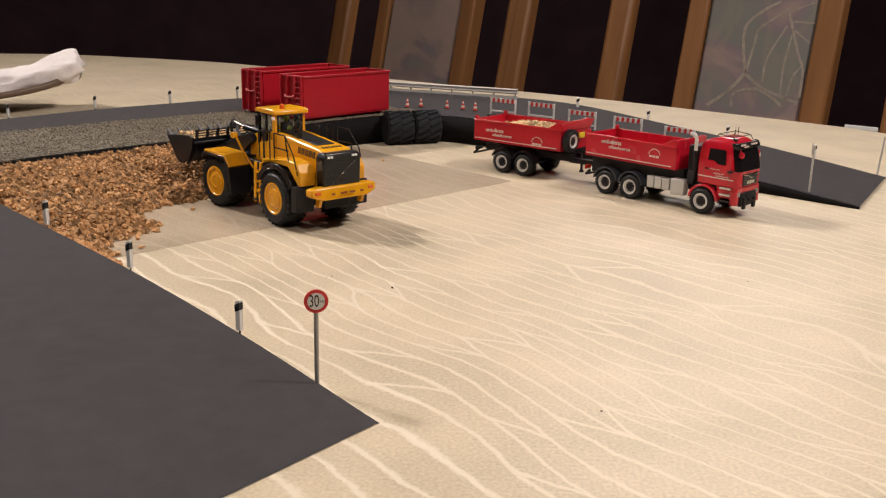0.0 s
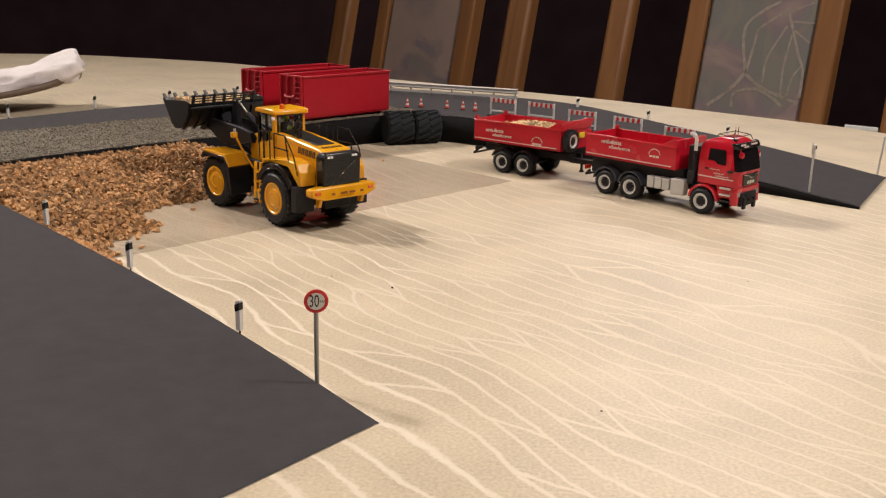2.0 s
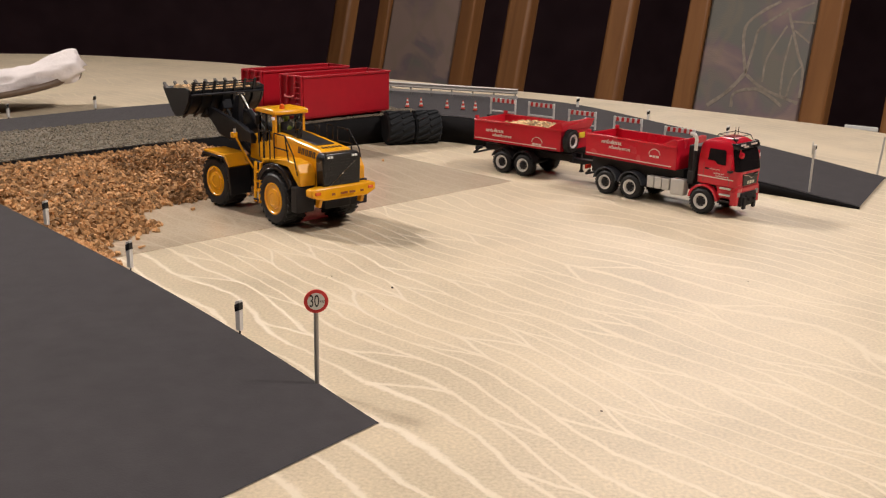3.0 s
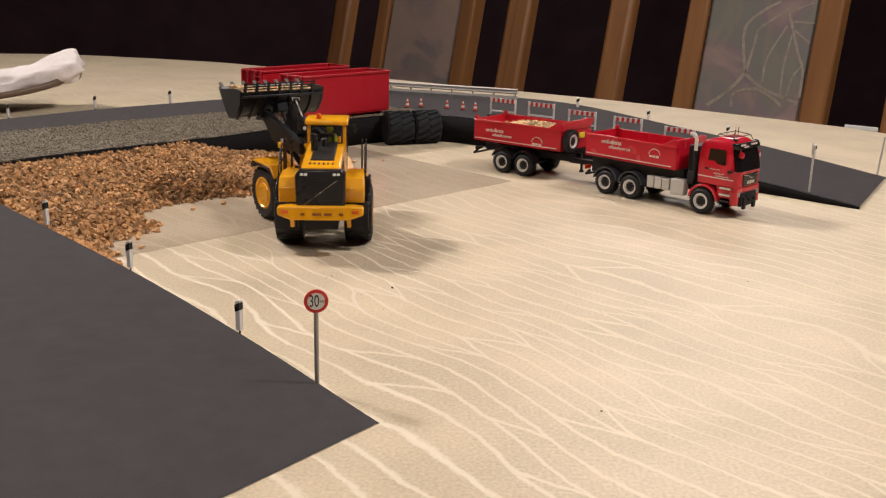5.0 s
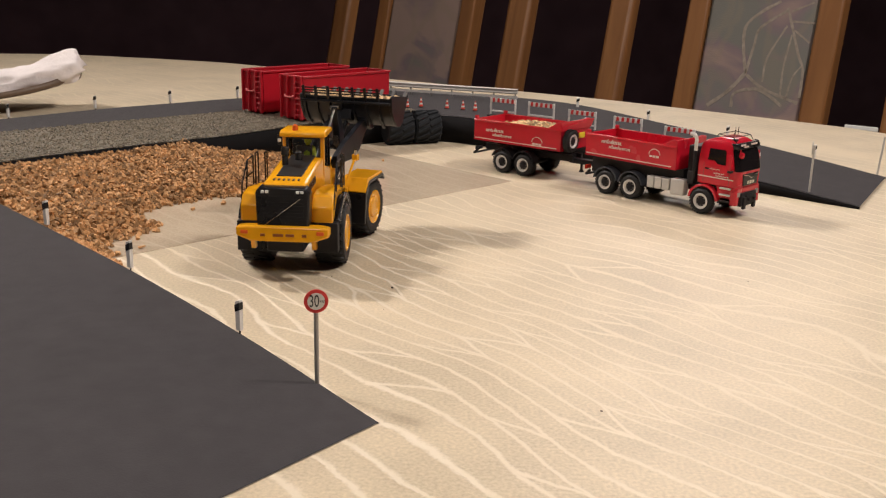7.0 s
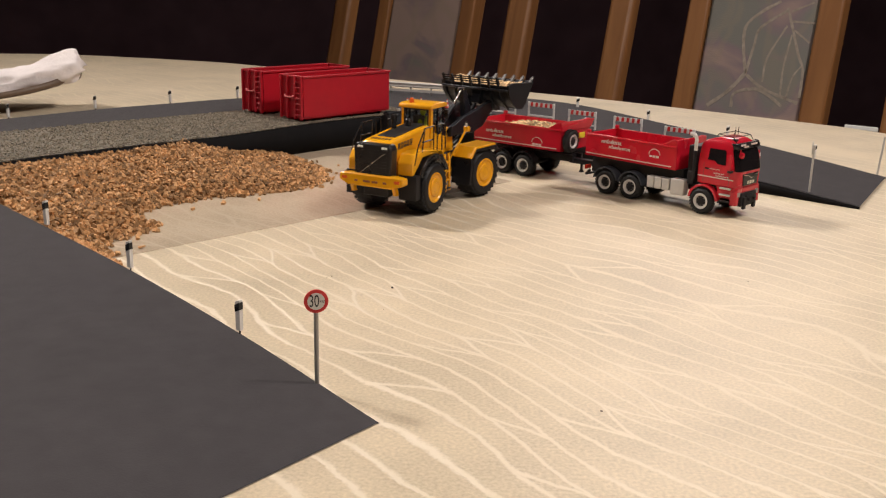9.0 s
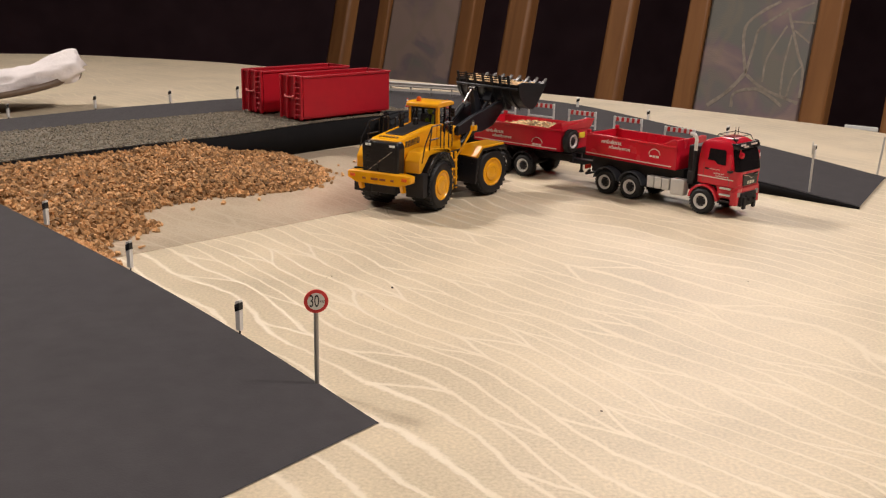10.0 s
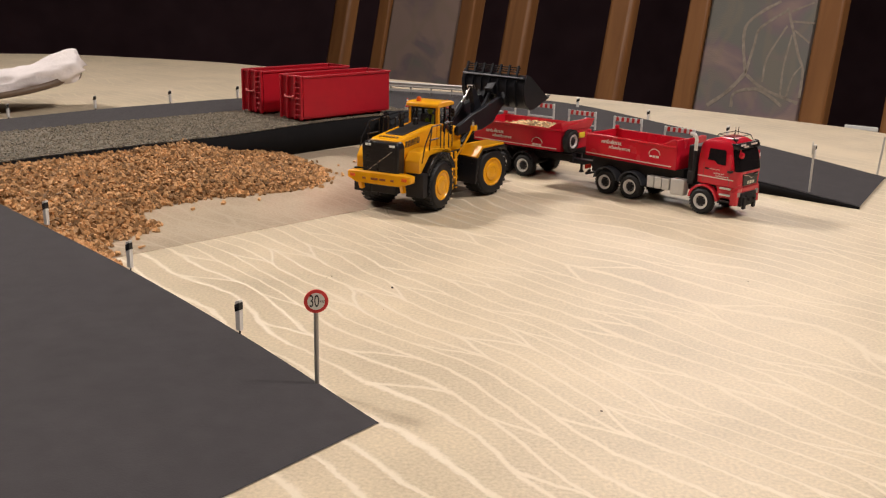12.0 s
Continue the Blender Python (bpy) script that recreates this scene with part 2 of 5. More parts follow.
SIGN_RED = material("sign_red", (0.60, 0.025, 0.025), 0.4, vary=0.04)
SIGN_WHITE = material("sign_white", (0.74, 0.71, 0.66), 0.4, vary=0.04)
STEEL_GREY = material("dull_grey_steel", (0.33, 0.32, 0.30), 0.4, metal=0.5, vary=0.1)
POST_WHITE = material("post_white", (0.80, 0.77, 0.72), 0.5, vary=0.06)
CONE_RED = material("cone_red", (0.66, 0.06, 0.03), 0.5, vary=0.06)
YELLOW_TAG = material("yellow_tag", (0.80, 0.60, 0.03), 0.5, vary=0.05)
OAK = grained_wood("varnished_oak", (0.34, 0.155, 0.054), (0.24, 0.105, 0.037), rough=0.38)
DARK_WOOD = grained_wood("dark_stained_wood", (0.020, 0.012, 0.010), (0.009, 0.006, 0.006), rough=0.45)
FABRIC = tapestry("floral_tapestry")
WALL = material("dark_room_wall", (0.095, 0.056, 0.066), 0.9, spec=0.05, vary=0.3, scale=8)
CEILING = material("pale_bounce_ceiling", (0.62, 0.56, 0.48), 0.9, vary=0.05, scale=8)
FLOORING = material("dark_floor", (0.03, 0.02, 0.016), 0.6, vary=0.3, scale=10)
TISSUE = material("white_tissue", (0.80, 0.74, 0.72), 0.95, vary=0.05, scale=200, bump=0.5, bump_scale=500)
TRAY_BROWN = material("brown_tray", (0.13, 0.085, 0.055), 0.45, vary=0.2)


# ---- mesh helpers; all lengths in millimetres ----
def at(x, y, z, rx=0, ry=0, rz=0):
    return pose(x * 0.001, y * 0.001, z * 0.001, rx, ry, rz)


def box(bm, c, s, turn=None):
    """A box at c of size s; turn: a rotation matrix about c."""
    vs = []
    for i in (-0.5, 0.5):
        for j in (-0.5, 0.5):
            for k in (-0.5, 0.5):
                v = Vector((i * s[0], j * s[1], k * s[2]))
                if turn is not None:
                    v = turn @ v
                vs.append(bm.verts.new(v + Vector(c)))
    for f in ((0, 1, 3, 2), (4, 6, 7, 5), (0, 4, 5, 1), (2, 3, 7, 6), (0, 2, 6, 4), (1, 5, 7, 3)):
        bm.faces.new([vs[i] for i in f])
    return bm


def prism(bm, outline, a, b, axis="y"):
    """An outline of (x, z) swept from y=a to y=b; axis x: (y, z) from x=a to b; axis z: (x, y) from z=a to b."""
    def put(p, d):
        return {"y": (p[0], d, p[1]), "x": (d, p[0], p[1]), "z": (p[0], p[1], d)}[axis]
    lo = [bm.verts.new(put(p, a)) for p in outline]
    hi = [bm.verts.new(put(p, b)) for p in outline]
    n = len(outline)
    fs = [bm.faces.new(lo), bm.faces.new(list(reversed(hi)))]
    for i in range(n):
        fs.append(bm.faces.new((lo[i], hi[i], hi[(i + 1) % n], lo[(i + 1) % n])))
    bmesh.ops.recalc_face_normals(bm, faces=fs)
    return bm


def rod(bm, p, q, r, r2=None, seg=10):
    p, q = Vector(p), Vector(q)
    r2 = r if r2 is None else r2
    z = (q - p).normalized()
    x = z.orthogonal().normalized()
    y = z.cross(x)
    lo, hi = [], []
    for i in range(seg):
        a = 2 * math.pi * i / seg
        d = x * math.cos(a) + y * math.sin(a)
        lo.append(bm.verts.new(p + d * r))
        hi.append(bm.verts.new(q + d * r2))
    bm.faces.new(list(reversed(lo)))
    bm.faces.new(hi)
    for i in range(seg):
        j = (i + 1) % seg
        bm.faces.new((lo[i], lo[j], hi[j], hi[i]))
    return bm


def pipe(bm, pts, r, seg=8):
    for p, q in zip(pts, pts[1:]):
        rod(bm, p, q, r, seg=seg)
    return bm


def lathe(bm, profile, seg=32, c=(0, 0, 0), axis="y"):
    """profile of (radius, along) turned about an axis through c; closed at both ends by its own points."""
    rings = []
    for r, d in profile:
        ring = []
        for i in range(seg):
            a = 2 * math.pi * i / seg
            u, v = r * math.cos(a), r * math.sin(a)
            p = {"y": (u, d, v), "z": (u, v, d), "x": (d, u, v)}[axis]
            ring.append(bm.verts.new(Vector(p) + Vector(c)))
        rings.append(ring)
    fs = []
    for a, b in zip(rings, rings[1:]):
        for i in range(seg):
            j = (i + 1) % seg
            fs.append(bm.faces.new((a[i], a[j], b[j], b[i])))
    fs.append(bm.faces.new(rings[0]))
    fs.append(bm.faces.new(list(reversed(rings[-1]))))
    bmesh.ops.recalc_face_normals(bm, faces=fs)
    return bm


def finish(name, bm, mat, bevel=0.0, flat=False):
    for v in bm.verts:
        v.co *= 0.001
    me = bpy.data.meshes.new(name)
    bm.to_mesh(me)
    bm.free()
    me.materials.append(mat)
    if not flat:
        for p in me.polygons:
            p.use_smooth = True
        me.set_sharp_from_angle(angle=radians(32))
    ob = new(name, me)
    if bevel:
        mod = ob.modifiers.new("soft_edges", "BEVEL")
        mod.width, mod.segments, mod.limit_method, mod.angle_limit = bevel * 0.001, 2, "ANGLE", radians(35)
    return ob


def part(name, bm, mat, parent, label="", m=None, bevel=0.0):
    ob = finish(name, bm, mat, bevel)
    ob.parent = parent
    if m is not None:
        ob.matrix_basis = m
    if label:
        ob["label"] = label
    return ob


def single(name, bm, mat, label, category, kind="", group="", m=None, bevel=0.0, flat=False):
    ob = finish(name, bm, mat, bevel, flat)
    if m is not None:
        ob.matrix_basis = m
    return tagged(ob, label, category, group, kind)


def thing(name, label, category, m, group=""):
    ob = new(name)
    ob.empty_display_size = 0.01
    ob.matrix_basis = m
    return tagged(ob, label, category, group)


def share(name, me, parent, m, label=""):
    """A further piece on an existing mesh."""
    ob = new(name, me)
    ob.parent = parent
    ob.matrix_basis = m
    if label:
        ob["label"] = label
    return ob


B = bmesh.new


def smooth_line(pts, steps=8):
    """A smooth line through a few points (Catmull-Rom)."""
    p = [Vector(q) for q in pts]
    p = [2 * p[0] - p[1]] + p + [2 * p[-1] - p[-2]]
    out = []
    for i in range(1, len(p) - 2):
        a, b, c, d = p[i - 1:i + 3]
        for k in range(steps):
            t = k / steps
            out.append(0.5 * ((2 * b) + (c - a) * t + (2 * a - 5 * b + 4 * c - d) * t * t + (3 * b - a - 3 * c + d) * t ** 3))
    out.append(p[-2])
    return out


# ---- the room and the table ----
def room():
    b = B()
    box(b, (0, 700, -760), (5200, 5200, 20))
    single("floor", b, FLOORING, "dark floor of the room", "floor", "structure", flat=True)
    # Ceiling out of view, added and kept pale to bounce light on the table.
    b = B()
    box(b, (0, 700, 1710), (5200, 5200, 20))
    single("ceiling", b, CEILING, "unseen ceiling, pale to bounce the light", "ceiling", "structure", flat=True)
    for name, c, s in (("wall_north", (0, 3310, 475), (5200, 20, 2450)), ("wall_south", (0, -1910, 475), (5200, 20, 2450)),
                       ("wall_east", (2610, 700, 475), (20, 5200, 2450)), ("wall_west", (-2610, 700, 475), (20, 5200, 2450))):
        b = B()
        box(b, c, s)
        single(name, b, WALL, "dark wall of the dim room", "wall", "structure", flat=True)


def table():
    edge = smooth_line([(-1400, 300, 0), (-1180, 780, 0), (-860, 1120, 0), (-560, 1213, 0), (-460, 1222, 0), (-377, 1203, 0), (-309, 1181, 0), (-250, 1156, 0), (-150, 1088, 0), (-58, 1021, 0), (63, 941, 0),
                        (137, 891, 0), (197, 840, 0), (277, 770, 0), (325, 713, 0), (430, 520, 0), (480, 150, 0), (300, -350, 0), (-300, -520, 0),
                        (-1000, -300, 0), (-1400, 300, 0)], 10)[:-1]
    t = thing("dining_table", "large oval table spread with a cream patterned cloth", "table", at(0, 0, 0))
    b = B()
    prism(b, [(p.x, p.y) for p in edge], -0.9, 0.0, "z")
    cover = part("tablecloth", b, CLOTH, t, "cream cloth with pale forking veins")
    b = B()
    prism(b, [(-450 + (p.x + 450) * 0.995, 350 + (p.y - 350) * 0.995) for p in edge], -28, -1.0, "z")
    part("tabletop", b, DARK_WOOD, t)
    b = B()
    lathe(b, [(260, -750), (260, -700), (90, -640), (80, -120), (200, -40), (200, -28)], 24, (-450, 350, 0), "z")
    part("pedestal", b, DARK_WOOD, t)


# stations of the road, along it: inner edge, outer edge
ROAD_LINE = [((-15, 221, 0.3), (-75, 147, 0.3)), ((-58, 270, 3.6), (-125, 192, 3.6)), ((-105, 319, 7), (-180, 235, 7)),
             ((-150, 362, 10), (-235, 275, 10)), ((-190, 399, 13), (-290, 320, 13)), ((-216, 424, 15.5), (-350, 400, 15.5)),
             ((-207, 452, 17), (-330, 505, 17)), ((-160, 505, 17), (-261, 590, 17)), ((-119, 544, 17), (-225, 635, 17)),
             ((-87, 586, 17), (-187, 672, 17)), ((-45, 630, 17), (-148, 707, 17)), ((-8, 641, 17), (-46, 775, 17)),
             ((22, 627, 17), (40, 752, 17)), ((75, 580, 15), (95, 712, 17)), ((120, 540, 10), (150, 655, 12)),
             ((162, 503, 6.2), (198, 604, 7.5)), ((202, 468, 1.4), (248, 546, 1.2))]
INNER = smooth_line([a for a, _ in ROAD_LINE], 6)
OUTER = smooth_line([b for _, b in ROAD_LINE], 6)


def road_height(i, f):
    return INNER[i].lerp(OUTER[i], f)


def road():
    n = len(INNER)
    bm, rows = B(), []
    for i in range(n):
        rows.append([bm.verts.new(road_height(i, k / 6)) for k in range(7)])
    for a, c in zip(rows, rows[1:]):
        for k in range(6):
            bm.faces.new((a[k], c[k], c[k + 1], a[k + 1]))
    bmesh.ops.recalc_face_normals(bm, faces=bm.faces[:])
    if bm.faces[0].normal.z < 0:
        bmesh.ops.reverse_faces(bm, faces=bm.faces[:])
    single("road", bm, ROAD, "dark grey model road that climbs in a loop", "road", "structure")
    bm = B()
    for edge, push in ((INNER, 0.4), (OUTER, -0.4)):
        hi = [bm.verts.new((p.x, p.y, p.z - 0.25)) for p in edge]
        lo = [bm.verts.new((p.x, p.y, 0.05)) for p in edge]
        for i in range(n - 1):
            bm.faces.new((hi[i], hi[i + 1], lo[i + 1], lo[i]))
    ob = single("road_bank", bm, ROAD_SIDE, "black upright side of the raised road", "embankment", "structure")
    mod = ob.modifiers.new("card", "SOLIDIFY")
    mod.thickness, mod.offset = 0.0008, 0.0


def gravel_strip():
    rnd = random.Random(5)
    first, last = 34, 66
    def width(i):
        u = (i - first) / (last - first)
        return 0.66 - 0.2 * u if u < 0.85 else 0.49 * (1 - (u - 0.85) / 0.15)
    bm, rows = B(), []
    for i in range(first, last + 1):
        rows.append([bm.verts.new(road_height(i, width(i) * k / 4) + Vector((0, 0, 0.35))) for k in range(5)])
    for a, c in zip(rows, rows[1:]):
        for k in range(4):
            bm.faces.new((a[k], c[k], c[k + 1], a[k + 1]))
    bmesh.ops.recalc_face_normals(bm, faces=bm.faces[:])
    single("gravel_shoulder", bm, GRAVEL_BED, "grey gravel shoulder beside the road", "gravel", "structure")
    spots = []
    for _ in range(14000):
        i = rnd.randrange(first, last)
        f = width(i) * min(rnd.random() * 1.03, 1.0 + rnd.random() * 0.02)
        p = road_height(i, f).lerp(road_height(i + 1, f), rnd.random())
        spots.append((p.x, p.y, p.z + 0.45, 0.32 + 0.28 * rnd.random()))
    single("gravel_grains", grains(spots, rnd), GRAVEL, "loose grey gravel grains on the shoulder", "gravel", "stuff", flat=True)


def grains(spots, rnd, flatness=0.7, tumble=0.6):
    """Many small broken stones in one mesh: x, y, z, half-size each."""
    bm = B()
    for x, y, z, s in spots:
        turn = Euler((rnd.uniform(-tumble, tumble), rnd.uniform(-tumble, tumble), rnd.uniform(0, 6.28))).to_matrix()
        sx, sy, sz = s * rnd.uniform(0.9, 1.55), s * rnd.uniform(0.6, 1.0), s * flatness * rnd.uniform(0.6, 1.1)
        vs = []
        for i in (-1, 1):
            for j in (-1, 1):
                for k in (-1, 1):
                    v = Vector((i * sx * rnd.uniform(0.55, 1), j * sy * rnd.uniform(0.55, 1), k * sz * rnd.uniform(0.6, 1)))
                    vs.append(bm.verts.new(turn @ v + Vector((x, y, z))))
        for f in ((0, 1, 3, 2), (4, 6, 7, 5), (0, 4, 5, 1), (2, 3, 7, 6), (0, 2, 6, 4), (1, 5, 7, 3)):
            bm.faces.new([vs[i] for i in f])
    return bm


def clear_sheet():
    bm = B()
    prism(bm, [(-129, 353), (36, 517), (-58, 613), (-100, 575), (-190, 470), (-150, 380)], 0.02, 0.16, "z")
    single("plastic_sheet", bm, SHEET, "thin glossy see-through sheet on the cloth", "sheet")


PILE_FOOT = [(-112, 336), (-126, 352), (-134, 374), (-121, 404), (-139, 423), (-128, 446), (-117, 458), (-95, 470), (-78, 481), (-62, 500),
             (-64, 531), (-86, 566), (-130, 545), (-168, 508), (-214, 455), (-216, 424), (-186, 394), (-148, 360)]
PILE_OPEN = 11  # the first so many sides of the outline are open ground; the rest leans on the road


def inside(x, y, poly):
    hit = False
    for (ax, ay), (bx, by) in zip(poly, poly[1:] + poly[:1]):
        if (ay > y) != (by > y) and x < (bx - ax) * (y - ay) / (by - ay) + ax:
            hit = not hit
    return hit


def gap_to(x, y, a, b):
    p, a, b = Vector((x, y)), Vector(a), Vector(b)
    t = max(0, min(1, (p - a).dot(b - a) / (b - a).length_squared))
    return (p - a - t * (b - a)).length


def pile_height(x, y):
    d = min(gap_to(x, y, PILE_FOOT[i], PILE_FOOT[i + 1]) for i in range(PILE_OPEN))
    rise = min(1, max(0, (-100 - x) / 44))
    top = 1.6 + 3.4 * min(1, max(0, (-64 - x) / 40)) + 10.8 * rise * rise * (3 - 2 * rise) + 2.0 * noise.noise(Vector((x, y, 0)) * 0.03)
    road_d = min(gap_to(x, y, PILE_FOOT[i], PILE_FOOT[i + 1]) for i in range(PILE_OPEN + 3, len(PILE_FOOT) - 1))
    top = min(top, 10.5 + 0.32 * road_d) if y < 400 else top
    return top * (1 - math.exp(-d * 0.62 / top)) + 0.8 * noise.noise(Vector((x, y, 3)) * 0.09)


def stone_pile():
    rnd = random.Random(11)
    spots, step = [], 6.0
    bm, grid = B(), {}
    for i in range(int(-225 / step), int(-50 / step) + 1):
        for j in range(int(330 / step), int(585 / step) + 1):
            x, y = i * step, j * step
            if inside(x, y, PILE_FOOT):
                grid[i, j] = bm.verts.new((x, y, max(0.2, pile_height(x, y) - 2.4)))
    for (i, j), v in grid.items():
        q = [grid.get(k) for k in ((i + 1, j), (i + 1, j + 1), (i, j + 1))]
        if all(q):
            bm.faces.new((v, *q))
    t = thing("stone_pile", "heap of red-brown broken stone chips against the road bank", "stone pile", at(0, 0, 0))
    core = part("pile_core", bm, CHIP, t)
    while len(spots) < 16000:
        x, y = rnd.uniform(-222, -58), rnd.uniform(332, 582)
        if inside(x, y, PILE_FOOT):
            spots.append((x, y, max(0.5, pile_height(x, y)) + rnd.uniform(-2.2, 1.0), rnd.uniform(0.68, 1.25)))
    for _ in range(360):
        k, u = rnd.randrange(PILE_OPEN), rnd.random()
        p = Vector(PILE_FOOT[k]).lerp(Vector(PILE_FOOT[k + 1]), u)
        x, y = p.x + rnd.gauss(0, 1.8), p.y + rnd.gauss(0, 1.8)
        if (k > 0 or y > 345) and not inside(x, y, PILE_FOOT):
            spots.append((x, y, 0.75, rnd.uniform(0.65, 1.15)))
    spots.sort(key=lambda q: q[1] + 0.4 * q[0])
    ob = part("stone_chip_rest", grains(spots[300:], rnd, 0.85, 1.3), CHIP, t)
    tagged(ob, kind="stuff")
    kinds = [part("stone_chip", grains([(0, 0, 0, 1.15)], rnd, 0.85, 1.3), CHIP, t, m=at(*spots[k][:3])) for k in range(20)]
    for k in range(20, 300):
        turn = (rnd.uniform(-40, 40), rnd.uniform(-40, 40), rnd.uniform(0, 360))
        share("stone_chip", kinds[k % 20].data, t, at(*spots[k][:3], *turn))
    loose = [(-124, 361, 1.2), (-126, 359.5, 0.8), (-123.5, 384, 1.2), (-120, 396, 1.0), (-118, 371, 1.0), (-103, 449, 1.2), (-114, 436, 0.9),
             (-55, 521, 1.1), (-52, 560, 0.9), (-36, 566, 0.8), (-60, 548, 0.8), (-88, 458, 0.9)]
    for x, y, s in loose:
        single("loose_stone_chip", grains([(0, 0, 0, s)], rnd), CHIP, "single red-brown stone chip lying loose", "stone chip",
               group="loose stone chips", m=at(x, y, 0.45 + s * 0.5), flat=True)


# ---- street furniture ----
def delineator(m):
    t = thing("delineator_post", "white roadside post with a slanted black band", "road post", m, "roadside posts")
    b = B()
    prism(b, [(-0.9, -0.7), (0.9, -0.7), (1.0, 0.6), (0, 1.25), (-1.0, 0.6)], 1.2, 10.4, "z")
    for v in b.verts:
        if v.co.z > 10:
            v.co.z += 0.4 * v.co.x
    part("post", b, POST_WHITE, t, bevel=0.12)
    b = B()
    prism(b, [(-0.97, -0.78), (0.97, -0.78), (1.08, 0.6), (0, 1.33), (-1.08, 0.6)], 7.2, 9.5, "z")
    for v in b.verts:
        v.co.z += 0.5 * v.co.x
    part("band", b, BLACK, t, "black band")
    b = B()
    rod(b, (0, 0.1, -0.5), (0, 0.1, 1.3), 0.25)
    part("peg", b, BLACK_MATT, t)
    return t


def writing(name, text, size, mat, parent, m):
    cu = bpy.data.curves.new(name, "FONT")
    cu.body, cu.size, cu.extrude, cu.align_x, cu.align_y = text, size * 0.001, 0.00003, "CENTER", "CENTER"
    cu.materials.append(mat)
    ob = new(name, cu)
    ob.parent, ob.matrix_basis = parent, m
    return ob


def speed_sign(m, height, radius):
    t = thing("speed_sign", "round red-rimmed speed sign on a grey pole", "road sign", m)
    b = B()
    rod(b, (0, 0, -1), (0, 0, height - radius * 0.4), 0.62, seg=14)
    part("pole", b, STEEL_GREY, t)
    b = B()
    lathe(b, [(radius, -1.15), (radius, -0.7), (radius - 0.2, -0.6)], 40, (0, 0, height))
    disc = part("disc", b, SIGN_RED, t, "red rim")
    b = B()
    lathe(b, [(radius * 0.72, -1.22), (radius * 0.72, -1.0)], 36, (0, 0, height))
    face = part("face", b, SIGN_WHITE, t, "white face")
    writing("number", "30", 3.7, BLACK, t, at(-0.55, -1.27, height, 90)).scale = (0.72, 1.25, 1)
    writing("unit", "km", 1.2, BLACK, t, at(1.6, -1.27, height, 90))
    return t


def back_sign(m):
    t = thing("road_sign", "round road sign seen from behind on a pale pole", "road sign", m)
    b = B()
    rod(b, (0, 0, -1), (0, 0, 27), 0.55, seg=12)
    part("pole", b, GREY_PLASTIC, t)
    b = B()
    lathe(b, [(3.3, 0.5), (3.3, 1.0), (3.1, 1.1)], 32, (0, 0, 25.5))
    part("disc", b, GREY_PLASTIC, t)
    return t


def traffic_cone(m):
    t = thing("traffic_cone", "small red and white banded traffic cone", "traffic cone", m, "traffic cones")
    b = B()
    box(b, (0, 0, 0.3), (3.6, 3.6, 0.6))
    part("foot", b, BLACK_MATT, t, bevel=0.15)
    for z0, z1, mat in ((0.6, 1.9, CONE_RED), (1.9, 3.0, WHITE), (3.0, 4.6, CONE_RED), (4.6, 5.7, WHITE), (5.7, 6.3, CONE_RED)):
        b = B()
        rod(b, (0, 0, z0), (0, 0, z1), 1.45 - z0 * 0.17, 1.45 - z1 * 0.17, seg=14)
        part("band", b, mat, t)
    return t


def barrier(m):
    t = thing("road_barrier", "white barrier frame with a red and white striped board", "barrier", m, "barriers along the road")
    for x in (-9.2, 9.2):
        b = B()
        box(b, (x, 0, 6.2), (1.0, 0.9, 11.6))
        part("upright", b, WHITE, t, bevel=0.12)
        b = B()
        box(b, (x, 0, 0.5), (2.4, 6.0, 1.0))
        part("foot", b, BLACK_MATT, t, "black rubber foot", bevel=0.25)
    b = B()
    box(b, (0, 0, 3.4), (17.4, 0.7, 0.9))
    part("lower_bar", b, WHITE, t, bevel=0.1)
    b = B()
    box(b, (0, 0, 10.4), (17.4, 0.7, 2.6))
    board = part("board", b, WHITE, t)
    b = B()
    prism(b, [(-0.9, 9.1), (0.9, 9.1), (1.1, 11.7), (-0.7, 11.7)], -0.42, -0.36, "y")
    me = part("stripe", b, SIGN_RED, board, "red stripe", m=at(-7, 0, 0)).data
    for k in range(1, 5):
        share("stripe", me, board, at(-7 + 3.5 * k, 0, 0))
    return t


def guard_rail(p, q):
    p, q = Vector(p), Vector(q)
    d = q - p
    length = d.length
    t = thing("guard_rail", "grey crash barrier along the outer road edge", "guard rail", at(*p, rz=math.degrees(math.atan2(d.y, d.x))))
    b = B()
    prism(b, [(0, 5.2), (-1.0, 5.9), (-0.3, 7.1), (-1.0, 8.3), (0, 9.0), (0.3, 9.0), (-0.6, 8.3), (0.1, 7.1), (-0.6, 5.9), (0.3, 5.2)], 0, length, "x")
    part("beam", b, RAIL_GREY, t)
    b = B()
    prism(b, [(0, 2.0), (-0.5, 2.0), (-0.5, 3.8), (0, 3.8)], 0, length, "x")
    part("lower_beam", b, WHITE, t)
    for k in range(8):
        b = B()
        box(b, (2 + (length - 4) * k / 7, 0.7, 3.4), (0.9, 0.9, 7.2))
        part("post", b, STEEL_GREY, t)
    return t


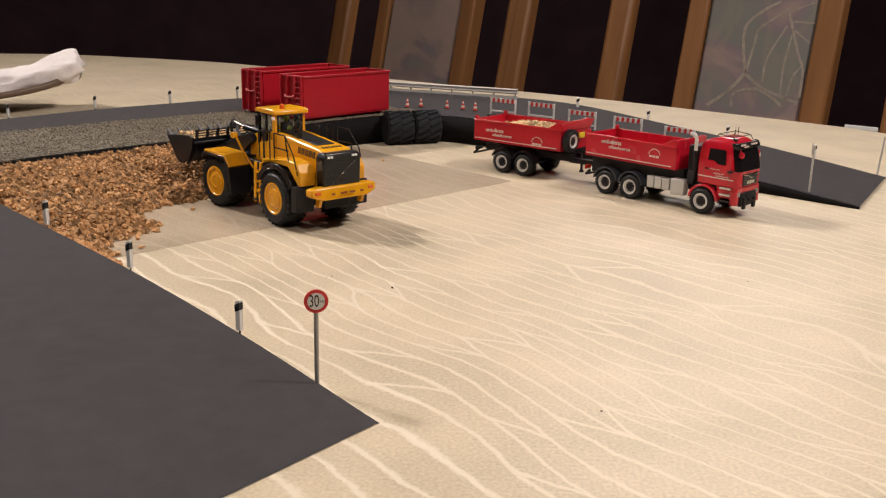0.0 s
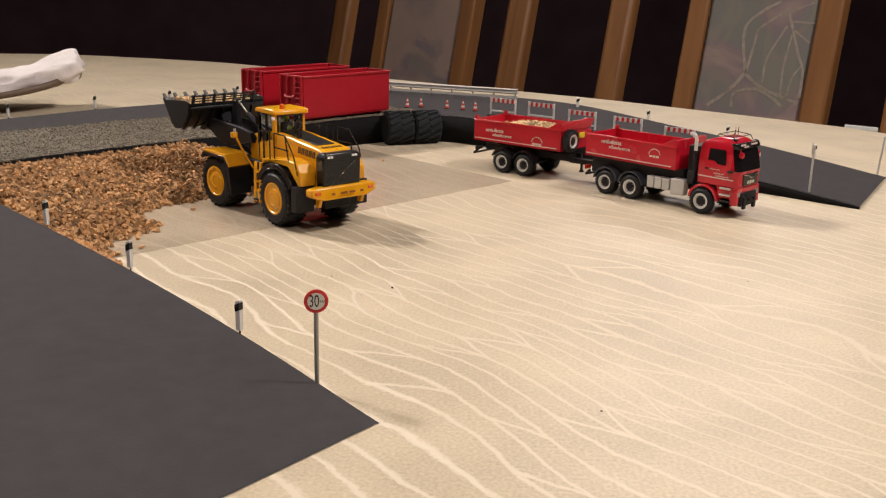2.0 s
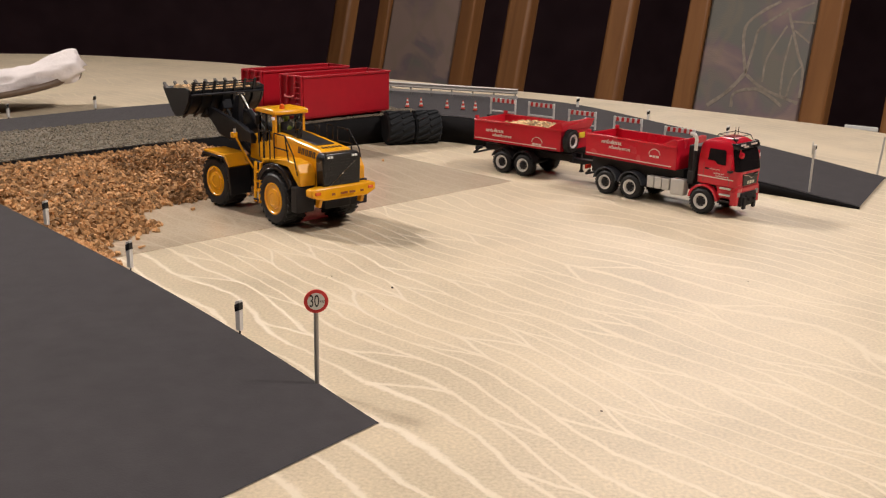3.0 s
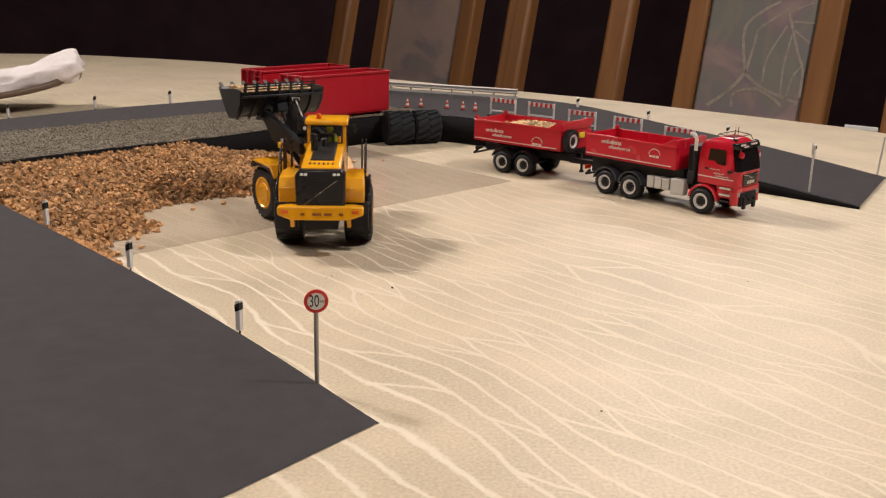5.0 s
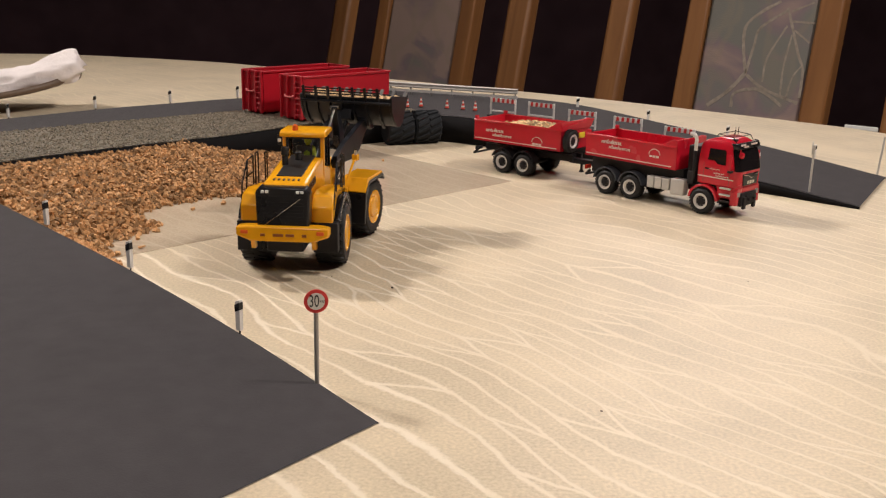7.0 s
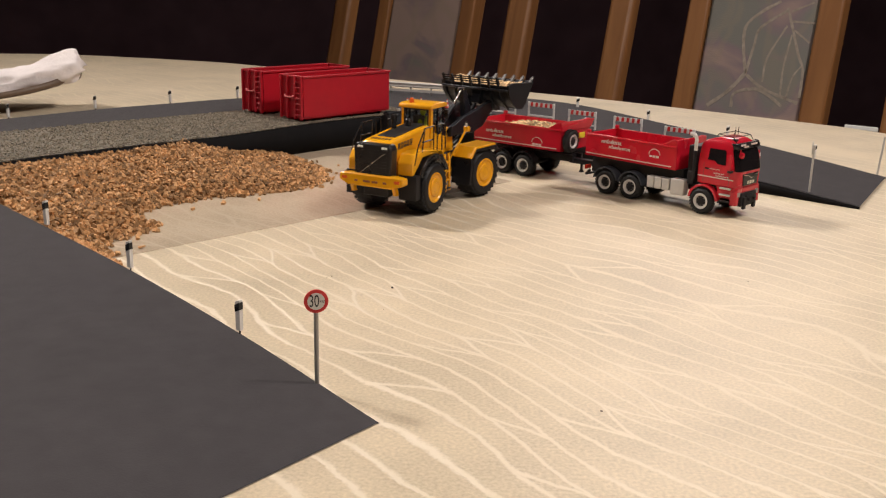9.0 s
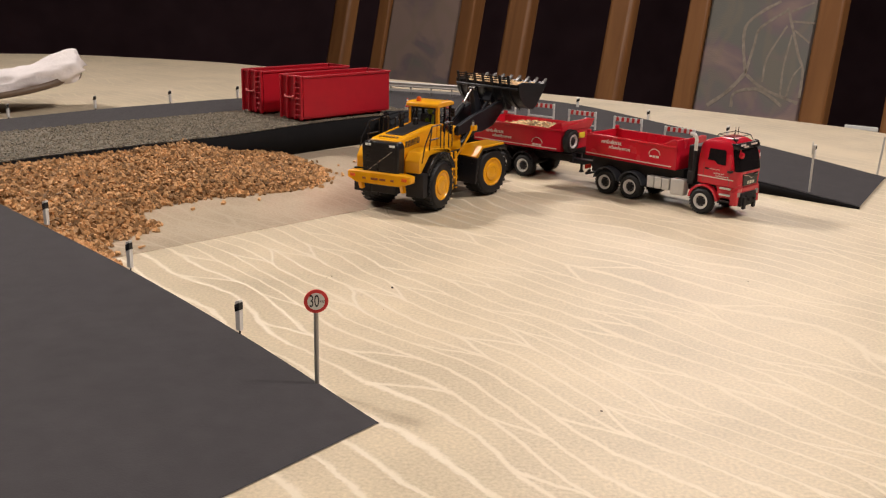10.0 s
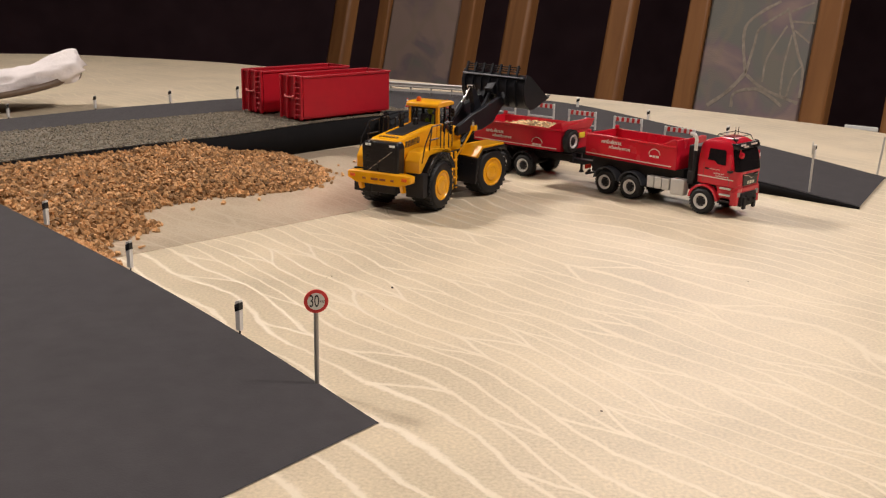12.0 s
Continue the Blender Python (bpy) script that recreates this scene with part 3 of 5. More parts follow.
def tyre_stack(m):
    """Two big tyres on their treads against the bank."""
    t = thing("tyre_stack", "big black ribbed tyres standing side by side", "tyre", m)
    lug = None
    for k in range(2):
        b = B()
        n = 36
        prof = [(5.5, -8.5), (8.4, -8.8), (9.6, -7.6), (9.9, 0), (9.6, 7.6), (8.4, 8.8), (5.5, 8.5), (5.0, 0), (5.5, -8.5)]
        lathe(b, prof[:-1], n, axis="x")
        tyre = part("tyre", b, DUSTY_RUBBER, t, m=at(k * 18.6 - 9.3, 0, 10.2))
        for i in range(15):
            for s in (-1, 1):
                turn = Matrix.Rotation(2 * math.pi * (i + 0.4 * k) / 15 + 0.2 * s, 4, "X")
                place = turn @ Matrix.Translation((s * 0.0041, 0, 0.0099)) @ Matrix.Rotation(0.42, 4, "Z")
                if lug is None:
                    b = B()
                    box(b, (0, 0, 0), (8.6, 1.9, 1.8))
                    bmesh.ops.bevel(b, geom=b.edges[:], offset=0.35, segments=1, affect="EDGES")
                    lug = part("lug", b, DUSTY_RUBBER, tyre, m=place).data
                else:
                    share("lug", lug, tyre, place)
    return t


# ---- roll-off containers ----
def container(m):
    """Long side along x from 0 to 73, door end at x=0; near side y=0, width 24 towards +y."""
    t = thing("roll_off_container", "red open-topped roll-off container on the gravel", "container", m, "roll-off containers")
    L, W, H, z0 = 70.2, 22.0, 27.7, 2.0
    b = B()
    box(b, (L / 2, W / 2, z0 + 0.5), (L, W - 1, 1.0))
    part("floor", b, RED_BOX, t)
    for y, s in ((0.45, -1), (W - 0.45, 1)):
        b = B()
        box(b, (L / 2, y, (H + z0) / 2 + 0.3), (L - 0.6, 0.9, H - z0 - 1.4))
        part("side_wall", b, RED_BOX, t, bevel=0.15)
        b = B()
        box(b, (L / 2, y + s * 0.25, H - 0.7), (L + 0.6, 1.7, 1.4))
        part("top_rail", b, RED_BOX, t, bevel=0.3)
    b = B()
    box(b, (L - 0.5, W / 2, (H + z0) / 2), (0.9, W - 1.8, H - z0))
    part("back_wall", b, RED_BOX, t, bevel=0.15)
    b = B()
    box(b, (0.5, W / 2, (H + z0) / 2), (0.9, W - 1.8, H - z0))
    part("end_wall", b, RED_BOX, t, bevel=0.15)
    for x in (0.2, L - 0.2):
        b = B()
        box(b, (x, W / 2, H - 0.7), (1.5, W - 0.6, 1.4))
        part("end_rail", b, RED_BOX, t, bevel=0.25)
    for y in (1.0, 7.0, W - 7.5, W - 1.0):
        b = B()
        box(b, (-0.7, y, H / 2 + 0.6), (1.5, 1.3, H - 1.5))
        part("end_post", b, RED_BOX, t, bevel=0.2)
    for k in range(7):
        b = B()
        box(b, (-0.9, 4.0, 4.0 + k * 3.3), (0.9, 5.2, 0.8))
        part("rung", b, RED_BOX, t, bevel=0.15)
    b = B()
    pipe(b, [(-1.2, 8.2, 15.5), (-2.0, 9.0, 14.6), (-2.0, 15.5, 14.6), (-1.2, 16.3, 15.5)], 0.5)
    part("hook_bar", b, BAR_RED, t, "pale red lifting bar")
    for y in (6.5, W - 6.5):
        b = B()
        box(b, (L / 2, y, z0 / 2 + 0.2), (L - 4, 1.6, z0 - 0.1))
        part("runner", b, RED_BOX, t)
        b = B()
        rod(b, (4, y - 1.6, 1.2), (4, y + 1.6, 1.2), 1.2, seg=14)
        rod(b, (L - 5, y - 1.6, 1.2), (L - 5, y + 1.6, 1.2), 1.2, seg=14)
        part("roller", b, BLACK_MATT, t)
    return t


# ---- truck and trailer ----
def road_wheel(parent, x, y, z=6.0, r=6.0, wide=3.6, outside=-1):
    b = B()
    prof = [(3.3, 0.0 - wide * 0.05), (3.5, -wide / 2), (r - 1.0, -wide / 2), (r - 0.25, -wide / 2 + 0.5), (r, -wide / 2 + 1.0), (r, wide / 2 - 1.0),
            (r - 0.25, wide / 2 - 0.5), (r - 1.0, wide / 2), (3.5, wide / 2), (3.3, wide * 0.05)]
    lathe(b, prof, 32)
    for i in range(26):
        a = 2 * math.pi * i / 26
        turn = Matrix.Rotation(a, 3, "Y")
        for s in (-1, 1):
            box(b, turn @ Vector((0, s * wide * 0.28, r)), (0.75, wide * 0.36, 0.35), turn @ Matrix.Rotation(s * 0.3, 3, "Z"))
    w = part("wheel", b, TYRE, parent, m=at(x, y, z))
    b = B()
    o = outside * wide / 2
    lathe(b, [(3.7, o * 0.3), (3.7, o * 1.08), (3.2, o * 1.1), (2.8, o * 0.75), (1.9, o * 0.6), (0.6, o * 0.6)], 32)
    part("rim", b, RIM_GREY, w, "silver-grey rim")
    b = B()
    lathe(b, [(2.5, o * 0.55), (2.45, o * 0.78), (1.5, o * 0.74), (1.35, o * 1.0), (0.6, o * 1.08)], 28)
    part("dish", b, BLACK_MATT, w, "dark wheel dish")
    b = B()
    for k in range(8):
        a = 2 * math.pi * k / 8
        rod(b, (2.0 * math.cos(a), o * 0.7, 2.0 * math.sin(a)), (2.0 * math.cos(a), o * 0.86, 2.0 * math.sin(a)), 0.22, seg=6)
    part("wheel_nuts", b, STEEL_GREY, w)
    return w


def print_bars(parent, y, x0, z0, rows, mat=None, slope=0.0):
    """Lines of writing too small to read, as short bars: rows of (dx, dz, length, height)."""
    for dx, dz, length, high in rows:
        b = B()
        box(b, (x0 + dx + length / 2, y, z0 + dz + slope * (dx + length / 2)), (length, 0.1, high))
        part("print_bar", b, mat or PRINT, parent)


def word_bars(parent, y, x0, z0, length, high, seed, mat=None):
    """One word too small to read: a row of thin leaning bars of uneven height."""
    rnd, b, x = random.Random(seed), B(), x0
    while x < x0 + length:
        w, h = high * rnd.uniform(0.18, 0.34), high * rnd.choice((0.62, 0.66, 0.7, 1.0))
        box(b, (x, y, z0 + h / 2), (w, 0.12, h), Matrix.Rotation(0.22, 3, "Y"))
        if rnd.random() < 0.55:
            box(b, (x + 0.2 * high, y, z0 + rnd.choice((0.08, 0.55)) * high), (0.4 * high, 0.12, high * 0.14))
        x += high * rnd.uniform(0.36, 0.56)
    part("print_bar", b, mat or PRINT, parent)


def tipper_body(parent, x0, x1, z0, z1, half, flange=False):
    """An open red tipping body from x0 (rear) to x1 (front)."""
    b = B()
    box(b, ((x0 + x1) / 2, 0, z0 + 0.4), (x1 - x0, 2 * half, 0.8))
    body = part("tipper_floor", b, RED, parent)
    for s in (-1, 1):
        b = B()
        prism(b, [(x0, z0), (x1, z0), (x1, z1), (x0 + 1.5, z1), (x0, z1 - 0.6)], s * (half - 1.0), s * half, "y")
        side = part("side_panel", b, RED, parent, bevel=0.2)
        b = B()
        box(b, ((x0 + x1) / 2, s * (half + 0.1), z1 - 0.5), (x1 - x0, 0.7, 1.0))
        part("side_rail", b, RED, side, bevel=0.2)
        b = B()
        box(b, ((x0 + x1) / 2 - 1, s * (half + 0.08), z0 + 1.3), (x1 - x0 - 3, 0.1, 0.45))
        part("stripe", b, PRINT, side, "pale line along the side")
    b = B()
    box(b, (x0 + 0.5, 0, (z0 + z1) / 2), (1.0, 2 * half - 2.2, z1 - z0))
    part("tailgate", b, RED, parent, bevel=0.2)
    top = z1 + 3.0 if not flange else z1 + 3.5
    b = B()
    box(b, (x1 - 0.5, 0, (z0 + top) / 2), (1.0, 2 * half, top - z0))
    part("front_wall", b, RED, parent, bevel=0.3)
    for s in (-1, 1):
        b = B()
        prism(b, [(x1 - 0.2, z1 - 0.8), (x1 - 0.2, top), (x1 - 2.5, top), (x1 - 8.5, z1 - 0.2)], s * (half - 0.9), s * half, "y")
        part("corner_gusset", b, RED, parent, bevel=0.15)
    for s in (-1, 1):
        b = B()
        box(b, (x0 + 1.0, s * (half - 1.0), z1 + 0.9), (2.0, 1.8, 1.8))
        part("corner_pin", b, RED, parent, bevel=0.3)


def arc_mark(parent, x, y, z, r):
    b = B()
    pts = [(x + r * math.cos(a), y, z + r * 0.85 * math.sin(a)) for a in [math.pi * i / 12 for i in range(13)]]
    pipe(b, pts, 0.17, 6)
    part("arc_mark", b, PRINT, parent)
    print_bars(parent, y, x - r * 0.9, z - 1.0, [(k * r * 0.62, 0, r * 0.5, 1.0) for k in range(3)])


# level, back, front and half width of the cab from the sill to the roof
CAB_PLANS = [(14.3, -4.3, 17.0, 13.3), (21.6, -4.4, 17.2, 13.5), (24.0, -4.4, 16.9, 13.4), (28.0, -4.2, 16.0, 12.9), (32.4, -3.6, 14.7, 12.3),
             (34.2, -2.2, 12.9, 11.8), (35.5, 1.0, 10.4, 10.6), (36.1, 3.0, 8.8, 9.0)]


def cab_ring(z, grow=0.0):
    """The rounded plan of the cab at a height, pushed outwards by grow."""
    k = max(i for i in range(len(CAB_PLANS) - 1) if CAB_PLANS[i][0] <= z + 1e-6)
    lo, hi = CAB_PLANS[k], CAB_PLANS[k + 1]
    u = (z - lo[0]) / (hi[0] - lo[0])
    back, front, half = (lo[i] + (hi[i] - lo[i]) * u for i in (1, 2, 3))
    back, front, half, ring = back - grow, front + grow, half + grow, []
    for cx, cy, r, start in ((front, half, 3.4, 0), (back, half, 1.0, 90), (back, -half, 1.0, 180), (front, -half, 3.4, 270)):
        ox = cx - r * (1 if start in (0, 270) else -1)
        oy = cy - r * (1 if cy > 0 else -1)
        for i in range(6):
            a = radians(start + 90 * i / 5)
            ring.append(Vector((ox + r * math.cos(a), oy + r * math.sin(a), z)))
    return ring


def shell_of_plans(bm, plans):
    rings = [[bm.verts.new(p) for p in cab_ring(row[0])] for row in plans]
    n = len(rings[0])
    for a, c in zip(rings, rings[1:]):
        for i in range(n):
            bm.faces.new((a[i], a[(i + 1) % n], c[(i + 1) % n], c[i]))
    bm.faces.new(rings[0])
    bm.faces.new(rings[-1])
    bmesh.ops.recalc_face_normals(bm, faces=bm.faces[:])
    return bm


def cab_band(bm, levels, picks, out0, out1, flare=0.0):
    """A thick skin over part of the cab's plan, at some heights; flare: how far each level stands out past the one below."""
    skins = []
    for g in (out0, out1):
        skins.append([[bm.verts.new(cab_ring(z, g + flare * j)[i]) for i in picks] for j, z in enumerate(levels)])
    n, h = len(picks), len(levels)
    for rows in skins:
        for j in range(h - 1):
            for i in range(n - 1):
                bm.faces.new((rows[j][i], rows[j][i + 1], rows[j + 1][i + 1], rows[j + 1][i]))
    a, c = skins
    for j in range(h - 1):
        for i in (0, n - 1):
            bm.faces.new((a[j][i], a[j + 1][i], c[j + 1][i], c[j][i]))
    for i in range(n - 1):
        for j in (0, h - 1):
            bm.faces.new((a[j][i], a[j][i + 1], c[j][i + 1], c[j][i]))
    bmesh.ops.recalc_face_normals(bm, faces=bm.faces[:])
    return bm


FRONT_PICKS = [19, 20, 21, 22, 23, 0, 1, 2, 3, 4]


def dump_truck(m):
    t = thing("dump_truck", "red three-axle dump truck with a black chassis", "truck", m)
    for s in (-1, 1):
        road_wheel(t, 0, s * 12.6, outside=s)
        for x in (-40.3, -55.6):
            road_wheel(t, x, s * 11.6, wide=5.6, outside=s)
    b = B()
    for y in (-4.5, 4.5):
        box(b, (-29, y, 10.3), (82, 1.6, 3.2))
    for x in (8, -14, -30, -49, -66):
        box(b, (x, 0, 10.0), (2, 9, 2.6))
    part("chassis", b, BLACK_MATT, t)
    for x in (0, -40.3, -55.6):
        b = B()
        rod(b, (x, -11, 6), (x, 11, 6), 1.3)
        part("axle", b, BLACK_MATT, t)
    # cab
    cab = part("cab", shell_of_plans(B(), CAB_PLANS), RED, t, bevel=0.35)
    b = B()
    prism(b, [(6.8, 8.6), (15.0, 8.6), (16.6, 10.5), (17.0, 14.6), (5.0, 14.6), (6.4, 12.5)], -12.6, 12.6, "y")
    part("cab_front_base", b, RED, t, bevel=0.6)
    for s in (-1, 1):
        b = B()
        n = 14
        outer = [(8.0 * math.cos(a), 6 + 8.0 * math.sin(a)) for a in [math.pi * (0.04 + 0.92 * i / n) for i in range(n + 1)]]
        inner = [(6.8 * math.cos(a), 6 + 6.8 * math.sin(a)) for a in [math.pi * (0.04 + 0.92 * i / n) for i in range(n + 1)]]
        prism(b, outer + inner[::-1], s * 11.0, s * 14.6, "y")
        part("front_mudguard", b, RED, t, bevel=0.25)
        b = B()
        pts = [(0.8, 25.8), (4.6, 25.6), (6.0, 24.2), (10.2, 24.2), (9.6, 30.4), (8.8, 31.0), (1.2, 31.0)]
        prism(b, pts, 0, 0.3, "y")
        for v in b.verts:
            v.co.y = s * (v.co.y + 13.42 - 0.12 * max(0, v.co.z - 23.6))
        win = part("side_window", b, DARK_GLASS, cab, "dark side window")
        b = B()
        box(b, (13.4, s * 15.4, 25.9), (1.5, 2.0, 7.4))
        part("mirror", b, RED, t, "red mirror housing", bevel=0.4)
        b = B()
        rod(b, (12.6, s * 12.6, 29.0), (13.4, s * 15.4, 29.0), 0.25)
        rod(b, (12.6, s * 13, 22.6), (13.4, s * 15.4, 22.6), 0.3)
        box(b, (13.5, s * 15.0, 21.9), (1.8, 3.0, 1.0))
        part("mirror_arm", b, BLACK, t)
        for k, z in enumerate((7.6, 10.6, 13.6)):
            b = B()
            box(b, (11.2, s * 13.7, z), (5.4, 1.8, 0.7))
            part("step", b, GREY_PLASTIC if k else BLACK, t, bevel=0.1)
        b = B()
        box(b, (5.4, s * 13.5, 17.8), (18.6, 0.2, 0.5))
        part("stripe", b, PRINT, t, "pale line on the door")
        b = B()
        pipe(b, [(12.4, s * 13.4, 15.2), (12.4, s * 13.5, 22.0)], 0.12, 6)
        pipe(b, [(-1.0, s * 13.4, 15.2), (-1.0, s * 13.4, 24.0)], 0.12, 6)
        part("door_gap", b, DARK_PRINT, t)
        b = B()
        box(b, (0.8, s * 13.7, 21.6), (2.2, 0.35, 0.7))
        part("door_handle", b, BLACK, t, bevel=0.1)
        b = B()
        box(b, (16.3, s * 10.4, 11.2), (1.4, 3.6, 2.4))
        part("headlight", b, STEEL_GREY, t, "clear headlight", bevel=0.35)
        b = B()
        box(b, (15.2, s * 11.6, 9.4), (3.4, 3.4, 6.6))
        part("bumper_corner", b, RED, t, bevel=0.4)
        word_bars(t, s * 13.56, 4.6, 19.6, 5.4, 0.7, 41)
        word_bars(t, s * 13.56, 5.6, 18.5, 6.4, 0.7, 42)
        word_bars(t, s * 13.56, 2.0, 21.4, 5.6, 0.5, 43)
    part("windscreen", cab_band(B(), (21.9, 24.0, 28.0, 31.8), FRONT_PICKS, -0.4, 0.22), DARK_GLASS, cab, "dark windscreen")
    visor = part("sun_visor", cab_band(B(), (31.9, 33.2, 34.6), FRONT_PICKS, 0.1, 1.0, 0.85), BLACK, t, "black sun visor", bevel=0.2)
    for y0, w, z in ((-10.2, 5.0, 33.9), (-7.4, 5.4, 33.0), (1.0, 6.4, 33.8)):
        b = B()
        for k in range(int(w / 0.8)):
            box(b, (16.1 - (z - 33.0) * 0.2, y0 + 0.8 * k, z), (0.5, 0.5, 0.7))
        part("print_bar", b, PRINT, visor)
    b = B()
    lathe(b, [(0.4, 15.2), (1.2, 15.5), (1.5, 16.3), (1.3, 17.2), (0.6, 17.6)], 14, (0, -10.2, 29.4), "x")
    rod(b, (15.4, -10.2, 29.6), (15.8, -10.2, 32.0), 0.25)
    part("front_mirror", b, RED, t, "small round red mirror")
    for k in range(4):
        b = B()
        box(b, (13.6, 16.6, 22.8 + 1.5 * k), (0.6, 1.8, 1.5))
        part("marker_band", b, SIGN_WHITE if k % 2 else SIGN_RED, t)
    b = B()
    prism(b, [(-7.6, 15.2), (7.6, 15.2), (8.8, 20.6), (-8.8, 20.6)], 16.6, 17.6, "x")
    grille = part("grille", b, BLACK, t, "black grille", bevel=0.25)
    b = B()
    pipe(b, [(17.7, -8.2, 20.3), (17.8, -4.0, 19.9), (17.9, 0, 18.6), (17.8, 4.0, 19.9), (17.7, 8.2, 20.3)], 0.26)
    part("grille_trim", b, CHROME, grille, "chrome trim")
    for k in range(3):
        b = B()
        box(b, (17.65, -2.8 + k * 2.8, 16.6), (0.2, 2.2, 1.4))
        part("badge_bar", b, CHROME, grille)
    b = B()
    box(b, (16.2, 0, 8.6), (2.8, 17, 6.4))
    part("bumper", b, BLACK_MATT, t, bevel=0.5)
    b = B()
    box(b, (18.0, 0, 8.6), (1.0, 9.0, 4.0))
    box(b, (17.8, -5.6, 7.0), (1.4, 2.6, 5.6))
    box(b, (17.8, 5.6, 7.0), (1.4, 2.6, 5.6))
    rod(b, (18.2, -3.0, 8.8), (19.6, -3.0, 8.8), 0.8)
    rod(b, (18.2, 3.0, 8.8), (19.6, 3.0, 8.8), 0.8)
    part("plough_plate", b, BLACK_MATT, t, bevel=0.3)
    # roof gear
    b = B()
    for y in (-9.5, 9.5):
        pipe(b, [(2.6, y, 35.0), (3.4, y, 37.6), (11.2, y, 36.9), (13.6, y, 33.6)], 0.2)
    pipe(b, [(3.4, -9.5, 37.6), (3.4, 9.5, 37.6)], 0.2)
    pipe(b, [(11.2, -9.5, 36.9), (11.2, 9.5, 36.9)], 0.2)
    part("roof_rack", b, BLACK, t)
    for y in (-7, -4):
        b = B()
        rod(b, (8, y + 6, 35.4), (8, y + 6, 40.6), 0.14)
        part("aerial", b, BLACK, t)
    b = B()
    box(b, (10.6, -6, 35.4), (2.4, 2.6, 1.2))
    part("air_horn", b, BLACK, t, bevel=0.3)
    b = B()
    pipe(b, [(-5.7, -12.6, 29), (-5.7, -12.6, 34.0), (-6.1, -12.4, 35.4), (-7.4, -11.8, 36.3), (-9.8, -11.0, 36.2)], 0.85, 12)
    part("exhaust_pipe", b, RAIL_GREY, t, "bright exhaust pipe")
    b = B()
    box(b, (-9.0, 1, 20.5), (5.0, 19, 20))
    rod(b, (-5.9, -12.3, 15), (-5.9, -12.3, 29.2), 0.9)
    box(b, (-7.4, -10.5, 16), (3.0, 5.0, 6))
    part("air_filter", b, BLACK_MATT, t, bevel=0.5)
    # tank side
    b = B()
    box(b, (-13.4, -11.6, 10.4), (7.4, 5, 7.6))
    part("fuel_tank", b, GREY_PLASTIC, t, "light grey tank", bevel=0.5)
    for k in range(3):
        b = B()
        box(b, (-20.0 - 4.3 * k, -11.8, 10.6), (3.9, 4.6, 5.6))
        part("side_cover", b, GREY_PLASTIC, t, "light grey side cover", bevel=0.35)
    b = B()
    box(b, (-20, 11.5, 10.4), (20, 5, 7))
    part("tool_box", b, BLACK_MATT, t, bevel=0.4)
    for s in (-1, 1):
        for x in (-40.3, -55.6):
            b = B()
            n = 14
            outer = [(x + 7.4 * math.cos(a), 6.4 + 7.4 * math.sin(a)) for a in [math.pi * (0.06 + 0.9 * i / n) for i in range(n + 1)]]
            inner = [(x + 6.9 * math.cos(a), 6.4 + 6.9 * math.sin(a)) for a in [math.pi * (0.06 + 0.9 * i / n) for i in range(n + 1)]]
            prism(b, outer + inner[::-1], s * 8.6, s * 14.6, "y")
            part("rear_mudguard", b, MUDGUARD, t)
    b = B()
    box(b, (-40, 0, 15.2), (54, 19, 6.0))
    part("tipper_subframe", b, BLACK_MATT, t)
    narrow = ("cab", "cab_front_base", "side_window", "mirror", "mirror_arm", "step", "stripe", "door_gap", "door_handle", "headlight",
              "bumper_corner", "front_mirror", "print_bar", "sun_visor", "marker_band", "grille", "bumper", "plough_plate", "roof_rack", "front_mudguard")
    for ob in t.children:
        if ob.name.split(".")[0] in narrow:
            ob.matrix_basis = Matrix.Diagonal((1, 0.9, 1, 1))
    tipper_body(t, -68.6, -14.8, 18.3, 29.6, 14.6)
    word_bars(t, -14.75, -58.5, 25.8, 11.4, 2.1, 31)
    word_bars(t, -14.75, -53.8, 23.6, 12.4, 1.7, 32)
    arc_mark(t, -27, -14.75, 24.2, 3.1)
    for s in (-1, 1):
        b = B()
        box(b, (-69.5, s * 10, 11.5), (1.0, 5.0, 2.2))
        part("tail_light", b, RED_LENS, t, "red tail light", bevel=0.3)
    b = B()
    pipe(b, [(-68, -10, 10), (-70.5, -10, 7.5), (-70.5, 10, 7.5), (-68, 10, 10)], 0.7)
    part("rear_bar", b, BLACK_MATT, t)
    return t


